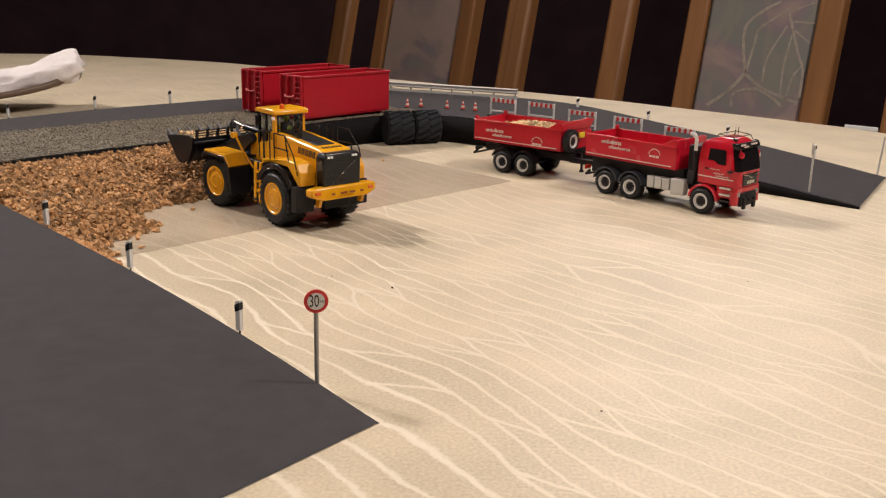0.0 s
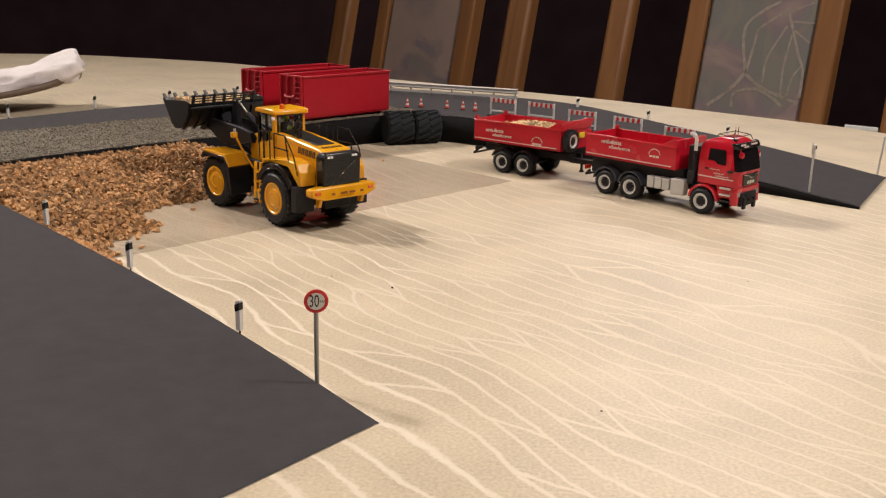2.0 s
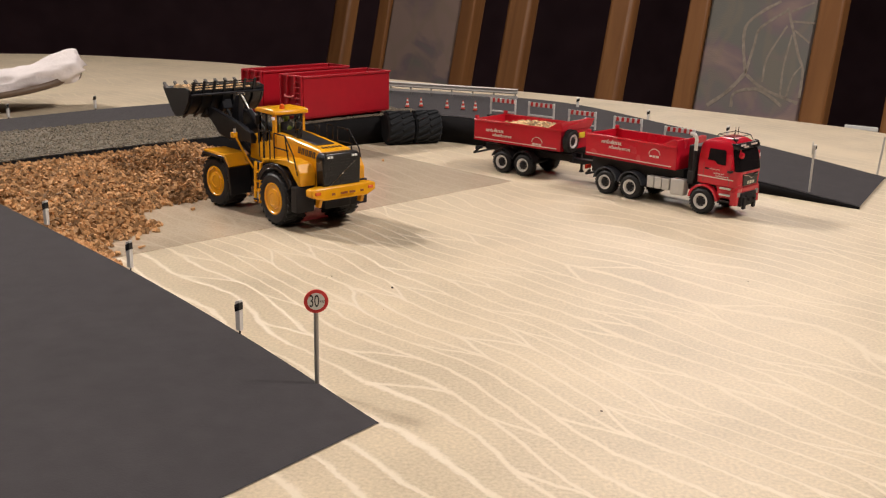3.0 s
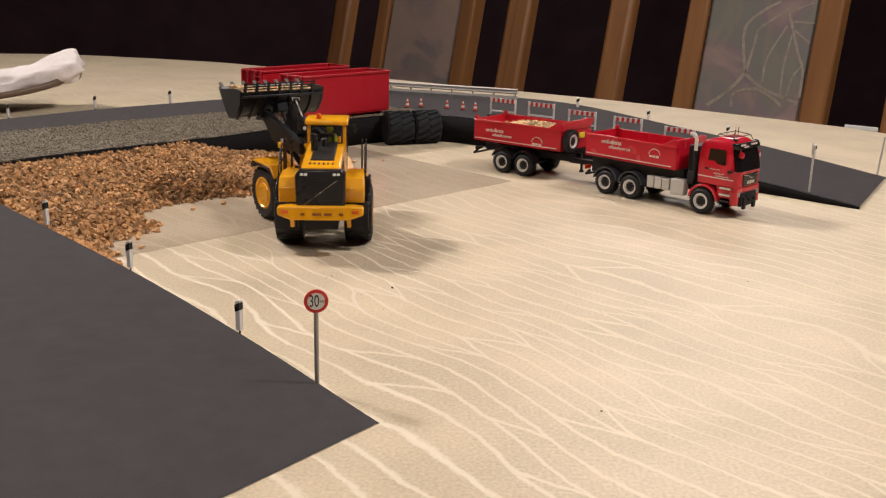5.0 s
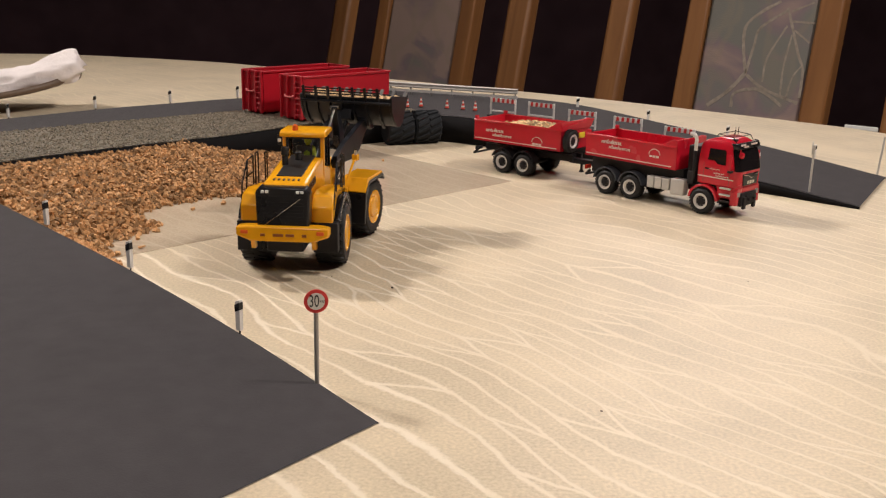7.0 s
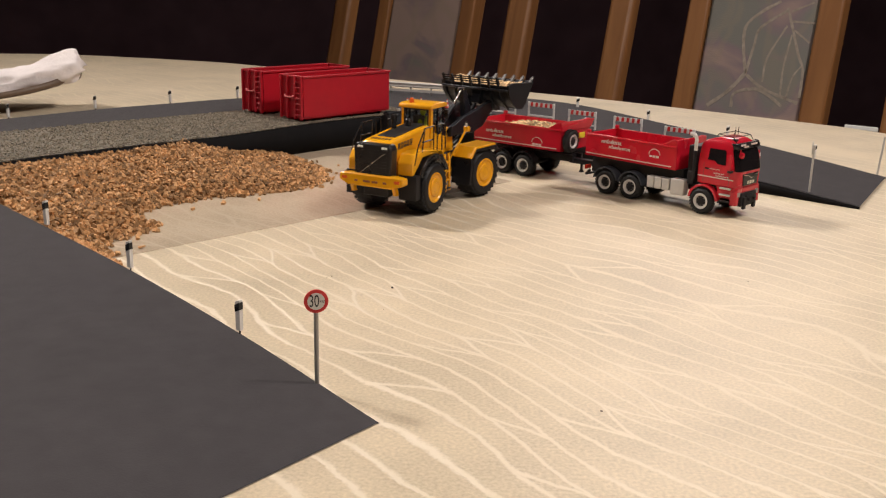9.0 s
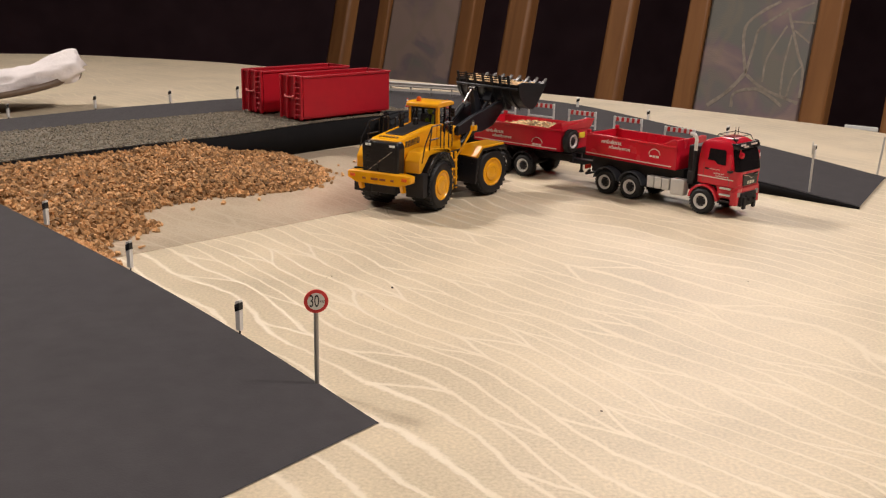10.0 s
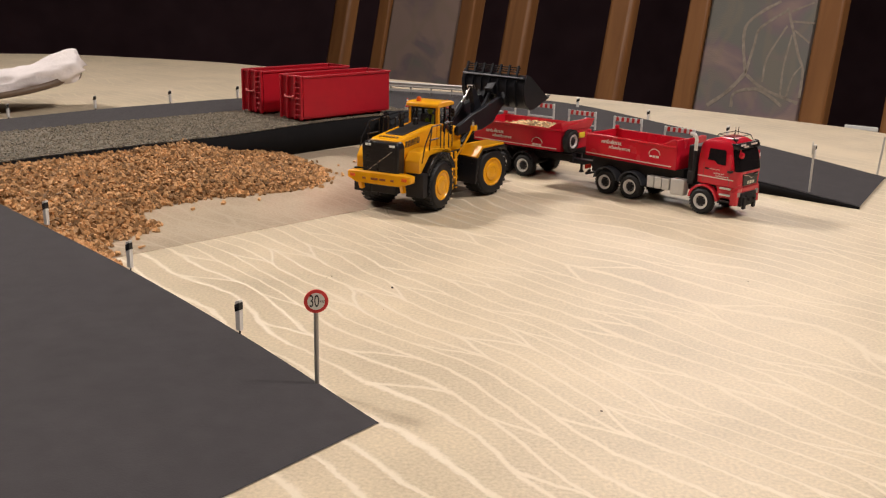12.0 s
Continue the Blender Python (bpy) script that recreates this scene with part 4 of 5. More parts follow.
def trailer(m):
    t = thing("tipping_trailer", "red two-axle tipping trailer with pale chips inside", "trailer", m)
    for s in (-1, 1):
        for x in (0, -14.2):
            road_wheel(t, x, s * 11.6, wide=5.4, outside=s)
    for x in (0, -14.2):
        b = B()
        rod(b, (x, -11, 6), (x, 11, 6), 1.2)
        part("axle", b, BLACK_MATT, t)
        for s in (-1, 1):
            b = B()
            n = 14
            outer = [(x + 7.3 * math.cos(a), 6.4 + 7.3 * math.sin(a)) for a in [math.pi * (0.1 + 0.8 * i / n) for i in range(n + 1)]]
            inner = [(x + 6.9 * math.cos(a), 6.4 + 6.9 * math.sin(a)) for a in [math.pi * (0.1 + 0.8 * i / n) for i in range(n + 1)]]
            prism(b, outer + inner[::-1], s * 8.8, s * 14.4, "y")
            part("mudguard", b, BLACK_MATT, t)
    b = B()
    for y in (-4.5, 4.5):
        box(b, (-3, y, 11.8), (58, 1.6, 3.4))
    for x in (-28, -8, 10, 22):
        box(b, (x, 0, 11.8), (2, 9, 2.6))
    part("chassis", b, BLACK_MATT, t)
    b = B()
    box(b, (37, 0, 10.2), (30, 4.6, 2.6))
    part("drawbar", b, BLACK_MATT, t, bevel=0.4)
    b = B()
    rod(b, (30, -2.0, 10.5), (30, -2.0, 6.2), 0.7)
    rod(b, (30, -2.0, 6.4), (30, -2.0, 4.8), 0.6, 1.6)
    part("support_leg", b, BLACK_MATT, t)
    tipper_body(t, -33.5, 24.0, 16.4, 28.2, 14.6, flange=True)
    word_bars(t, -14.75, -25, 22.0, 11.4, 2.1, 31)
    word_bars(t, -14.75, -20.3, 19.8, 12.4, 1.7, 32)
    arc_mark(t, 9.0, -14.75, 19.6, 3.3)
    # spare wheel on the front wall
    w = road_wheel(t, 0, 0, 0, wide=3.4, outside=-1)
    w.matrix_basis = at(26.4, -8.6, 21.8, 0, 0, 90)
    b = B()
    prism(b, [(-14.6, 27.0), (14.6, 27.0), (17.5, 31.4), (-14.6, 29.5)], 23.6, 24.6, "x")
    part("front_flange", b, RED, t, bevel=0.2)
    b = B()
    box(b, (25.4, 4.0, 23.6), (1.0, 5.5, 3.0))
    part("tag", b, YELLOW_TAG, t, "yellow coupling tag", bevel=0.4)
    b = B()
    box(b, (-34.0, -9, 11), (1.2, 6, 2.0))
    box(b, (-34.0, 9, 11), (1.2, 6, 2.0))
    part("tail_light_bar", b, BLACK_MATT, t, bevel=0.3)
    b = B()
    pipe(b, [(-31, -11, 12), (-36, -11, 8), (-36, 11, 8), (-31, 11, 12)], 0.6)
    part("rear_bar", b, BLACK_MATT, t)
    rnd = random.Random(3)
    spots = [(rnd.uniform(-24, 20), rnd.uniform(-11.5, 11.5), 0, rnd.uniform(1.0, 1.8)) for _ in range(300)]
    spots = [(x, y, 23.4 + 4.0 * math.exp(-((x + 0) / 19) ** 2 - (y / 12) ** 2) + rnd.uniform(-0.6, 0.5), s) for x, y, _, s in spots]
    return t, spots, rnd


# ---- the chairs behind the table and the tray ----
def stem(b, pts, width):
    """One flat stitched stem on the panel along a few points (x, z), a little uneven in width."""
    line = smooth_line([(x, -9.25, z) for x, z in pts], 6)
    edge, n = [], len(line)
    for i, p in enumerate(line):
        d = (line[min(i + 1, n - 1)] - line[max(i - 1, 0)]).normalized()
        side = Vector((-d.z, 0, d.x)) * width * (0.5 + 0.16 * noise.noise(p * 0.13))
        edge.append([b.verts.new(q) for q in (p + side, p - side, p - side + Vector((0, 0.8, 0)), p + side + Vector((0, 0.8, 0)))])
    for a, c in zip(edge, edge[1:]):
        for k in range(4):
            b.faces.new((a[k], a[(k + 1) % 4], c[(k + 1) % 4], c[k]))
    b.faces.new(edge[0])
    b.faces.new(edge[-1])


def chair(m, stile_l, splat_l, splat_r, stile_r, height, stitched=False):
    """Backrest in the x-z plane, leaning by the pose; x positions of the upright members; z=0 at the seat."""
    t = thing("dining_chair", "oak dining chair with a floral tapestry back panel", "chair", m, "chairs round the table")
    for x, w in (stile_l, stile_r):
        b = B()
        box(b, (x, 0, height / 2 - 150), (w, 24, height + 300))
        part("stile", b, OAK, t, bevel=6)
    for x, w in (splat_l, splat_r):
        b = B()
        box(b, (x, 0, height / 2 - 40), (w, 26, height + 60))
        part("splat_frame", b, OAK, t, bevel=3)
    p0, p1 = splat_l[0] + splat_l[1] / 2, splat_r[0] - splat_r[1] / 2
    s0, s1 = stile_l[0] + stile_l[1] / 2, stile_r[0] - stile_r[1] / 2
    b = B()
    box(b, ((p0 + p1) / 2, 1, height / 2 - 40), (p1 - p0, 20, height + 50))
    panel = part("back_panel", b, FABRIC, t, "mauve-grey floral tapestry panel", bevel=5)
    if stitched:
        b = B()
        for w, pts in ((4.6, ((-24, 20), (-2, 39), (15, 61))), (3.4, ((15, 61), (7, 92), (6, 116), (22, 133), (41, 145))),
                       (3.0, ((15, 61), (19, 93), (23, 114), (50, 135))), (3.6, ((17, 59), (33, 48), (50, 41), (80, 32))),
                       (2.2, ((36, 53), (37, 81), (53, 118))), (2.2, ((59, 39), (57, 72), (60, 108))), (1.9, ((66, 37), (69, 60), (77, 74))),
                       (2.8, ((50, 138), (59, 116), (71, 86), (79, 69), (81, 38))), (2.4, ((58, 123), (83, 122))),
                       (2.2, ((62, 113), (81, 100))), (2.2, ((55, 134), (78, 145))), (3.4, ((5, 21), (6, 37), (29, 44), (46, 38), (63, 27)))):
            stem(b, pts, w)
        bmesh.ops.recalc_face_normals(b, faces=b.faces[:])
        part("stitched_branch", b, STITCH, panel, "pale stitched branch")
    for z in (height - 10, -75):
        b = B()
        box(b, ((s0 + s1) / 2, 0, z), (s1 - s0, 36, 50))
        part("back_rail", b, OAK, t, bevel=4)
    b = B()
    box(b, ((s0 + s1) / 2, -150, -190), (s1 - s0 + 60, 340, 50))
    part("seat", b, FABRIC, t, bevel=10)
    return t


def tissue_tray():
    t = thing("wooden_tray", "brown curved tray tilted on the cloth", "tray", at(-368, 731, 0, 0, 0, 24) @ Matrix.Scale(0.925, 4))
    bm, rows = B(), []
    for i in range(25):
        u = -1 + 2 * i / 24
        w = 43 * max(0.02, (1 - abs(u) ** 2.6)) ** 0.6
        row = []
        for j in range(9):
            v = -1 + 2 * j / 8
            row.append(bm.verts.new((98 * u, w * v, 12 + 4 * v * v + 15 * max(0, u) ** 2 + 6 * abs(min(0, u)) ** 2)))
        rows.append(row)
    for a, c in zip(rows, rows[1:]):
        for j in range(8):
            bm.faces.new((a[j], c[j], c[j + 1], a[j + 1]))
    dish = part("dish", bm, TRAY_BROWN, t)
    mod = dish.modifiers.new("wall", "SOLIDIFY")
    mod.thickness, mod.offset = 0.0045, -1
    b = B()
    lathe(b, [(20, 0), (20, 1), (16, 5), (14, 14)], 28, (0, 0, 0), "z")
    part("foot", b, TRAY_BROWN, t)
    bm, rows = B(), []
    for i in range(61):
        u = -1 + 2 * i / 60
        row = []
        for j in range(33):
            a = math.pi * (-0.12 + 1.24 * j / 32)
            n1 = noise.noise(Vector((u * 3.1, a * 1.3, 1.7)))
            n2 = noise.noise(Vector((u * 9.0, a * 4.0, 5.2)))
            r = (15.5 - 3.5 * math.exp(-((u - 0.5) / 0.18) ** 2) + 4.5 * max(0, u) ** 2) * (1 + 0.24 * n1 + 0.16 * n2 + 0.05 * noise.noise(Vector((u * 30, a * 11, 2))))
            end = math.sqrt(max(0.06, 1 - (max(0, abs(u) - 0.9) / 0.1) ** 3))
            row.append(bm.verts.new((105 * u + 7 * max(0, u) ** 6 * noise.noise(Vector((a * 2.5, 0, 9))), r * 1.5 * math.cos(a) * end, 14 + 16.5 * max(0, u) ** 1.6 + r * math.sin(a) * end)))
        rows.append(row)
    for a, c in zip(rows, rows[1:]):
        for j in range(32):
            bm.faces.new((a[j], c[j], c[j + 1], a[j + 1]))
    for row in (rows[0], rows[-1]):
        bm.faces.new(row)
    bmesh.ops.recalc_face_normals(bm, faces=bm.faces[:])
    ob = single("white_tissue", bm, TISSUE, "crumpled white tissue lying on the tray", "tissue", m=at(-371, 731, 0, 0, 0, 24) @ Matrix.Scale(0.925, 4))
    for e in ob.data.edges:
        e.use_edge_sharp = False


room()
table()
road()
gravel_strip()
clear_sheet()
stone_pile()
dump_truck(at(128.9, 459.9, 0.2, 0, 0, -45.7) @ Matrix.Diagonal((1, 0.87, 1, 1)))
TRAILER, CHIP_SPOTS, CHIP_RND = trailer(at(51.4, 542.5, 0.2, 0, 0, -39))
b = grains(CHIP_SPOTS, CHIP_RND)
box(b, (-4.75, 0, 19.8), (55, 26.6, 6.4))
single("chip_load", b, CHIP_PALE_LIT, "pale broken chips lying in the trailer", "stone chips", "stuff", m=TRAILER.matrix_basis.copy(), flat=True)

container(at(-86.0, 594.6, 17.4, 0, 0, 45.8))
container(at(-114.8, 621.0, 17.4, 0, 0, 45.8))
tyre_stack(at(-22, 632, 0.2, 0, 0, 22))
for x, y, z in ((-59, 271, 3.6), (-106, 320, 7.0), (-151, 363, 10), (-261, 586, 17), (-225, 632, 17), (-187, 669, 17), (-148.5, 704, 17)):
    delineator(at(x, y, z, 0, 0, -35) @ Matrix.Scale(1.0 if y < 400 else 0.88, 4))
for x, y, z in ((93.3, 701, 14.5), (137.4, 670, 11.0), (181.2, 631, 7.0), (223.0, 590, 2.5)):
    delineator(at(x, y, z, 0, 0, 25) @ Matrix.Scale(0.85, 4))
speed_sign(at(-32.5, 241, 1.3, 0, 0, 12), 23.5, 3.15)
back_sign(at(184.5, 489, 0.5, 0, 0, 70))
b = B()
rod(b, (0, 0, 0), (1.5, 0, 22), 0.6)
single("sign_pole", b, GREY_PLASTIC, "thin pale pole beside the road", "pole", m=at(247, 555, 0.5))
for x, y in ((-26.5, 675.7), (-17.3, 680), (0.6, 674), (11.4, 670), (19.7, 666)):
    traffic_cone(at(x, y, 17.1))
for x, y, z, a in ((37, 640.7, 17.1, -34), (60.6, 628, 16.4, -36), (83.8, 606, 14.9, -36), (110.1, 595, 12.8, -38), (137.8, 578.3, 9.8, -38)):
    barrier(at(x, y, z, 0, 0, a))
for x, y, s_ in ((-17.5, 328.5, 0.42), (41.2, 230.5, 0.26), (-40, 340, 0.2), (-41.5, 338.5, 0.18), (112, 345, 0.22), (-19, 305, 0.2)):
    single("dark_crumb", grains([(0, 0, 0, s_)], random.Random(int(x * 7)), 0.7), DARK_PRINT, "tiny dark crumb on the cloth", "crumb",
           group="crumbs on the cloth", m=at(x, y, 0.25), flat=True)
guard_rail((-60, 764, 17), (52, 723, 17))
chair(at(30, 1400, -60, -13.5, 0, -38), (-260, 34), (-172, 22), (-17, 25), (68, 38), 420)
right_chair = chair(at(330, 1160, -60, -14, 0, -36), (-157, 33), (-55, 25), (98, 27), (187, 33), 420, True)
# Bright strip of unknown kind, put on the chair only to hold it up.
b = B()
box(b, (156, -24, 10), (34, 4, 5))
part("pale_strip", b, LAMP_WHITE, right_chair, "bright pale strip of unknown kind", bevel=1)
tissue_tray()


# ---- the wheel loader ----
# Loader space: origin on the ground under the rear axle, x forward, y to its left.
HINGE = 24.25      # articulation joint, forward of the rear axle
BASE = 48.5        # wheelbase
RADIUS = 11.8
ARM_X, ARM_Z, ARM_L = 36.0, 32.0, 37.0   # lift arm pivot (from the rear axle, frames in line) and its length


def loader_wheel(parent, side):
    b = B()
    w, r = 11.4, RADIUS
    lathe(b, [(6.4, -w / 2 + 2.6), (6.8, -w / 2 + 0.5), (8.6, -w / 2), (10.2, -w / 2 + 0.3), (r - 0.5, -w / 2 + 1.6), (r - 0.35, 0), (r - 0.5, w / 2 - 1.6), (10.2, w / 2 - 0.3),
              (8.6, w / 2), (6.8, w / 2 - 0.5), (6.4, w / 2 - 2.6)], 48)
    for i in range(26):
        a = 2 * math.pi * i / 26
        for s in (-1, 1):
            turn = Matrix.Rotation(a + (0.12 if s > 0 else 0), 3, "Y")
            box(b, turn @ Vector((0, s * 2.8, r - 0.5)), (1.5, 4.6, 0.6), turn @ Matrix.Rotation(s * 0.4, 3, "Z"))
    ob = part("wheel", b, TYRE, parent)
    b = B()
    o = side * w / 2
    lathe(b, [(7.0, o * 0.5), (7.0, o * 0.95), (6.4, o * 0.97), (6.0, o * 0.88), (4.4, o * 0.84), (4.1, o * 0.93), (2.6, o * 0.98), (2.3, o * 0.94), (1.0, o * 0.95)], 40)
    part("rim", b, YELLOW, ob, "yellow steel rim")
    return ob


def arch(bm, cx, cz, r, thick, y0, y1, a0, a1, n=12):
    pts = [(cx + r * math.cos(radians(a0 + (a1 - a0) * i / n)), cz + r * math.sin(radians(a0 + (a1 - a0) * i / n))) for i in range(n + 1)]
    pts2 = [(cx + (r + thick) * math.cos(radians(a0 + (a1 - a0) * i / n)), cz + (r + thick) * math.sin(radians(a0 + (a1 - a0) * i / n))) for i in range(n + 1)]
    return prism(bm, pts + pts2[::-1], y0, y1, "y")


def wheel_loader():
    t = thing("wheel_loader", "yellow articulated wheel loader with black bucket", "wheel loader", at(-58.7, 423.5, 0.3, 0, 0, 131.4))
    # rear frame and engine hood
    b = B()
    prism(b, [(-21, 9.5), (22, 9.5), (24, 12), (24, 18), (14, 22), (-21, 20)], -6.5, 6.5, "y")
    part("rear_chassis", b, BLACK_MATT, t, bevel=0.5)
    b = B()
    prism(b, [(-20.6, 18), (14.5, 18), (15.5, 37.2), (8.0, 36.9), (-18, 34.4), (-20.6, 33.7)], -8.5, 8.5, "y")
    for v in b.verts:
        if v.co.z > 30:
            v.co.y *= 0.90
    hood = part("hood", b, YELLOW, t, bevel=0.9)
    b = B()
    prism(b, [(-12, 34.6), (15, 37.1), (15, 38.0), (-12, 35.4)], -4.6, 4.6, "y")
    part("engine_deck", b, ENGINE_DECK, hood, "dark engine cover", bevel=0.3)
    for k in range(6):
        b = B()
        box(b, (-16.4, -4.4 + 1.76 * k, 34.75), (1.7, 0.7, 0.3), Matrix.Rotation(-0.09, 3, "Y"))
        part("vent_slot", b, DARK_PRINT, hood)
    # grille at the back
    b = B()
    prism(b, [(-9.2, 18.0), (-8.2, 17.0), (8.2, 17.0), (9.2, 18.0), (9.6, 31.4), (8.2, 33.5), (-8.2, 33.5), (-9.6, 31.4)], -24.0, -18.4, "x")
    grille = part("grille", b, BLACK, t, "black rear grille", bevel=0.6)
    for k in range(9):
        b = B()
        box(b, (-24.0, 0, 20.4 + k * 1.25), (0.2, 14.6, 0.55))
        part("grille_slat", b, BLACK, grille)
    b = B()
    pipe(b, [(-24.3, 6.4, 20.0), (-24.3, -6.2, 29.6)], 0.12)
    box(b, (-24.35, 0, 24.9), (0.3, 0.6, 0.6))
    part("diagonal_bar", b, CHROME, grille, "thin chrome diagonal bar")
    for y in (-6.9, -5.4, 5.4, 6.9):
        b = B()
        box(b, (-24.1, y, 31.9), (0.6, 1.2, 1.0))
        part("rear_lamp", b, LAMP_WHITE, grille, "small clear lamp", bevel=0.15)
    # bumper (counterweight)
    b = B()
    prism(b, [(-16.5, 16.2), (-16.5, 19.4), (-13, 19.9), (13, 19.9), (16.5, 19.4), (16.5, 16.2), (11, 14.6), (-11, 14.6)], -27.0, -21.0, "x")
    for v in b.verts:
        if abs(v.co.y) > 12 and v.co.x < -24:
            v.co.x += 1.6
    bumper = part("counterweight", b, YELLOW, t, bevel=0.7)
    for y, w in ((-13.4, 2.6), (13.4, 2.6)):
        b = B()
        box(b, (-25.75 - 0.05, y, 17.7), (0.6, w, 1.3))
        part("tail_light", b, ORANGE_LENS, bumper, "orange-red tail light", bevel=0.2)
    for y, w in ((-8, 1.6), (-3.0, 3.0), (1.2, 3.6), (6.6, 1.6)):
        b = B()
        box(b, (-27.05, y, 17.1), (0.2, w, 0.95))
        part("slot", b, AMBER_SLOT, bumper, "amber-brown slot")
    for s in (-1, 1):
        b = B()
        prism(b, [(-24.5, 15.0), (-21.5, 15.0), (-20.5, 11.0), (-23.0, 11.0)], s * 10.0, s * 11.6, "y")
        part("tie_down", b, YELLOW, bumper, bevel=0.2)
    # rear wings
    for s in (-1, 1):
        b = B()
        arch(b, 0, RADIUS, 12.9, 1.6, s * 9.0, s * 18.6, 28, 152)
        wing = part("rear_wing", b, BLACK, t, "glossy black mudguard", bevel=0.3)
        b = B()
        prism(b, [(-15.6, 19.5), (-8.0, 26.4), (9.5, 26.6), (13.0, 24.6), (13.0, 27.2), (-7, 29.6), (-14.4, 28.8), (-17.4, 25.0), (-17.4, 19.5)],
              s * 8.8, s * 16.6, "y")
        part("side_platform", b, YELLOW, t, bevel=0.5)
        b = B()
        arch(b, 0, RADIUS, 14.4, 0.9, s * 17.5, s * 18.7, 24, 150)
        part("wing_trim", b, BLACK, t, "glossy black wing edge", bevel=0.25)
        b = B()
        box(b, (-13.8, s * 13.2, 24.6), (4.2, 6.4, 5.2))
        part("step_box", b, YELLOW, t, bevel=0.5)
        b = B()
        prism(b, [(-17.0, 8.4), (-12.6, 8.4), (-12.6, 19.4), (-17.0, 19.4)], s * 9.4, s * 18.2, "y")
        part("mud_flap", b, BLACK_MATT, t, bevel=0.3)
        # handrails
        for pts in ([(-15.5, s * 16.6, 24.0), (-13.0, s * 16.8, 32.0), (-6.0, s * 16.4, 39.4), (2.5, s * 16.4, 39.4), (2.5, s * 16.4, 28.6)],
                    [(-8.4, s * 16.4, 33.4), (2.5, s * 16.4, 33.4)], [(-6.0, s * 16.4, 39.4), (-8.6, s * 16.4, 28.6)],
                    [(6.0, s * 16.4, 27.5), (6.0, s * 16.4, 39.6), (10.6, s * 16.4, 39.6), (10.6, s * 16.4, 27.5)],
                    [(14.2, s * 14.6, 27.0), (14.2, s * 14.6, 38.6), (17.6, s * 14.6, 38.6), (17.6, s * 14.6, 27.0)]):
            b = B()
            pipe(b, pts, 0.3)
            part("handrail", b, BLACK, t, "black tube handrail")
        # access ladder
        b = B()
        prism(b, [(13.2, 24.8), (15.0, 24.8), (16.6, 6.6), (15.2, 6.6)], s * 15.8, s * 16.6, "y")
        prism(b, [(17.6, 24.8), (19.4, 24.8), (20.4, 6.6), (19.0, 6.6)], s * 15.8, s * 16.6, "y")
        ladder = part("ladder", b, YELLOW, t, bevel=0.15)
        for k in range(4):
            b = B()
            box(b, (17.2 + 0.25 * (3 - k), s * 16.0, 8.0 + 4.2 * k), (4.0, 2.0, 0.7))
            part("ladder_step", b, BLACK_MATT if k < 1 else YELLOW, ladder)
        # lettering on the hood as plain bars
        rnd = random.Random(17)
        for k in range(5):
            b, x, z = B(), -15.4 + k * 2.75, 30.3 + 0.16 * k
            lean = 0.5 if s < 0 else -0.5
            prism(b, [(x, z), (x + 0.8, z), (x + 0.8 + lean, z + 2.7), (x + lean, z + 2.7)], 0, 0.3, "y")
            prism(b, [(x + 1.35, z), (x + 1.9, z), (x + 1.9 + lean, z + 2.7), (x + 1.35 + lean, z + 2.7)], 0, 0.3, "y")
            h = rnd.choice((0.0, 2.2))
            prism(b, [(x + 0.3 + lean * h / 2.7, z + h), (x + 1.8 + lean * h / 2.7, z + h), (x + 1.8 + lean * h / 2.7, z + h + 0.5), (x + 0.3 + lean * h / 2.7, z + h + 0.5)], 0, 0.28, "y")
            for v in b.verts:
                v.co.y = s * (v.co.y + 8.44 - 0.055 * max(0, v.co.z - 18.0))
            part("letter_bar", b, DARK_PRINT, hood)
    # cab
    cab_x0, cab_x1, hw = 15.6, 29.0, 8.0
    b = B()
    prism(b, [(cab_x0, 24), (cab_x1 + 1.0, 24), (cab_x1 + 1.2, 31), (cab_x0, 34.0)], -hw, hw, "y")
    part("cab_base", b, YELLOW, t, bevel=0.5)
    b = B()
    prism(b, [(13.8, 44.8), (30.8, 44.8), (30.4, 46.6), (28, 47.2), (16, 47.2), (14.2, 46.6)], -8.9, 8.9, "y")
    roof = part("cab_roof", b, YELLOW, t, bevel=0.6)
    for s in (-1, 1):
        b = B()
        prism(b, [(cab_x0, 33.5), (cab_x0 + 2.0, 33.5), (cab_x0 + 1.8, 45.0), (cab_x0, 45.0)], s * (hw - 1.5), s * hw, "y")
        part("rear_pillar", b, YELLOW, t, bevel=0.2)
        b = B()
        prism(b, [(cab_x1 - 0.4, 30.5), (cab_x1 + 1.0, 30.5), (cab_x1 + 0.4, 45.0), (cab_x1 - 0.8, 45.0)], s * (hw - 1.1), s * hw, "y")
        part("front_pillar", b, BLACK, t)
        b = B()
        prism(b, [(22.4, 30.5), (23.4, 30.5), (23.4, 45.0), (22.4, 45.0)], s * (hw - 0.9), s * hw, "y")
        part("door_pillar", b, BLACK, t)
        b = B()
        prism(b, [(cab_x0 + 1.9, 32.0), (22.5, 32.0), (22.5, 44.8), (cab_x0 + 1.8, 44.8)], s * (hw - 0.5), s * (hw - 0.3), "y")
        pane = part("side_window", b, GLASS, t, "clear side window")
        b = B()
        prism(b, [(23.3, 31.0), (cab_x1, 31.0), (cab_x1 - 0.4, 44.8), (23.3, 44.8)], s * (hw - 0.5), s * (hw - 0.3), "y")
        pane = part("door_window", b, GLASS, t, "clear door window")
        b = B()
        box(b, (25.0, s * 11.0, 42.0), (0.8, 1.9, 4.0))
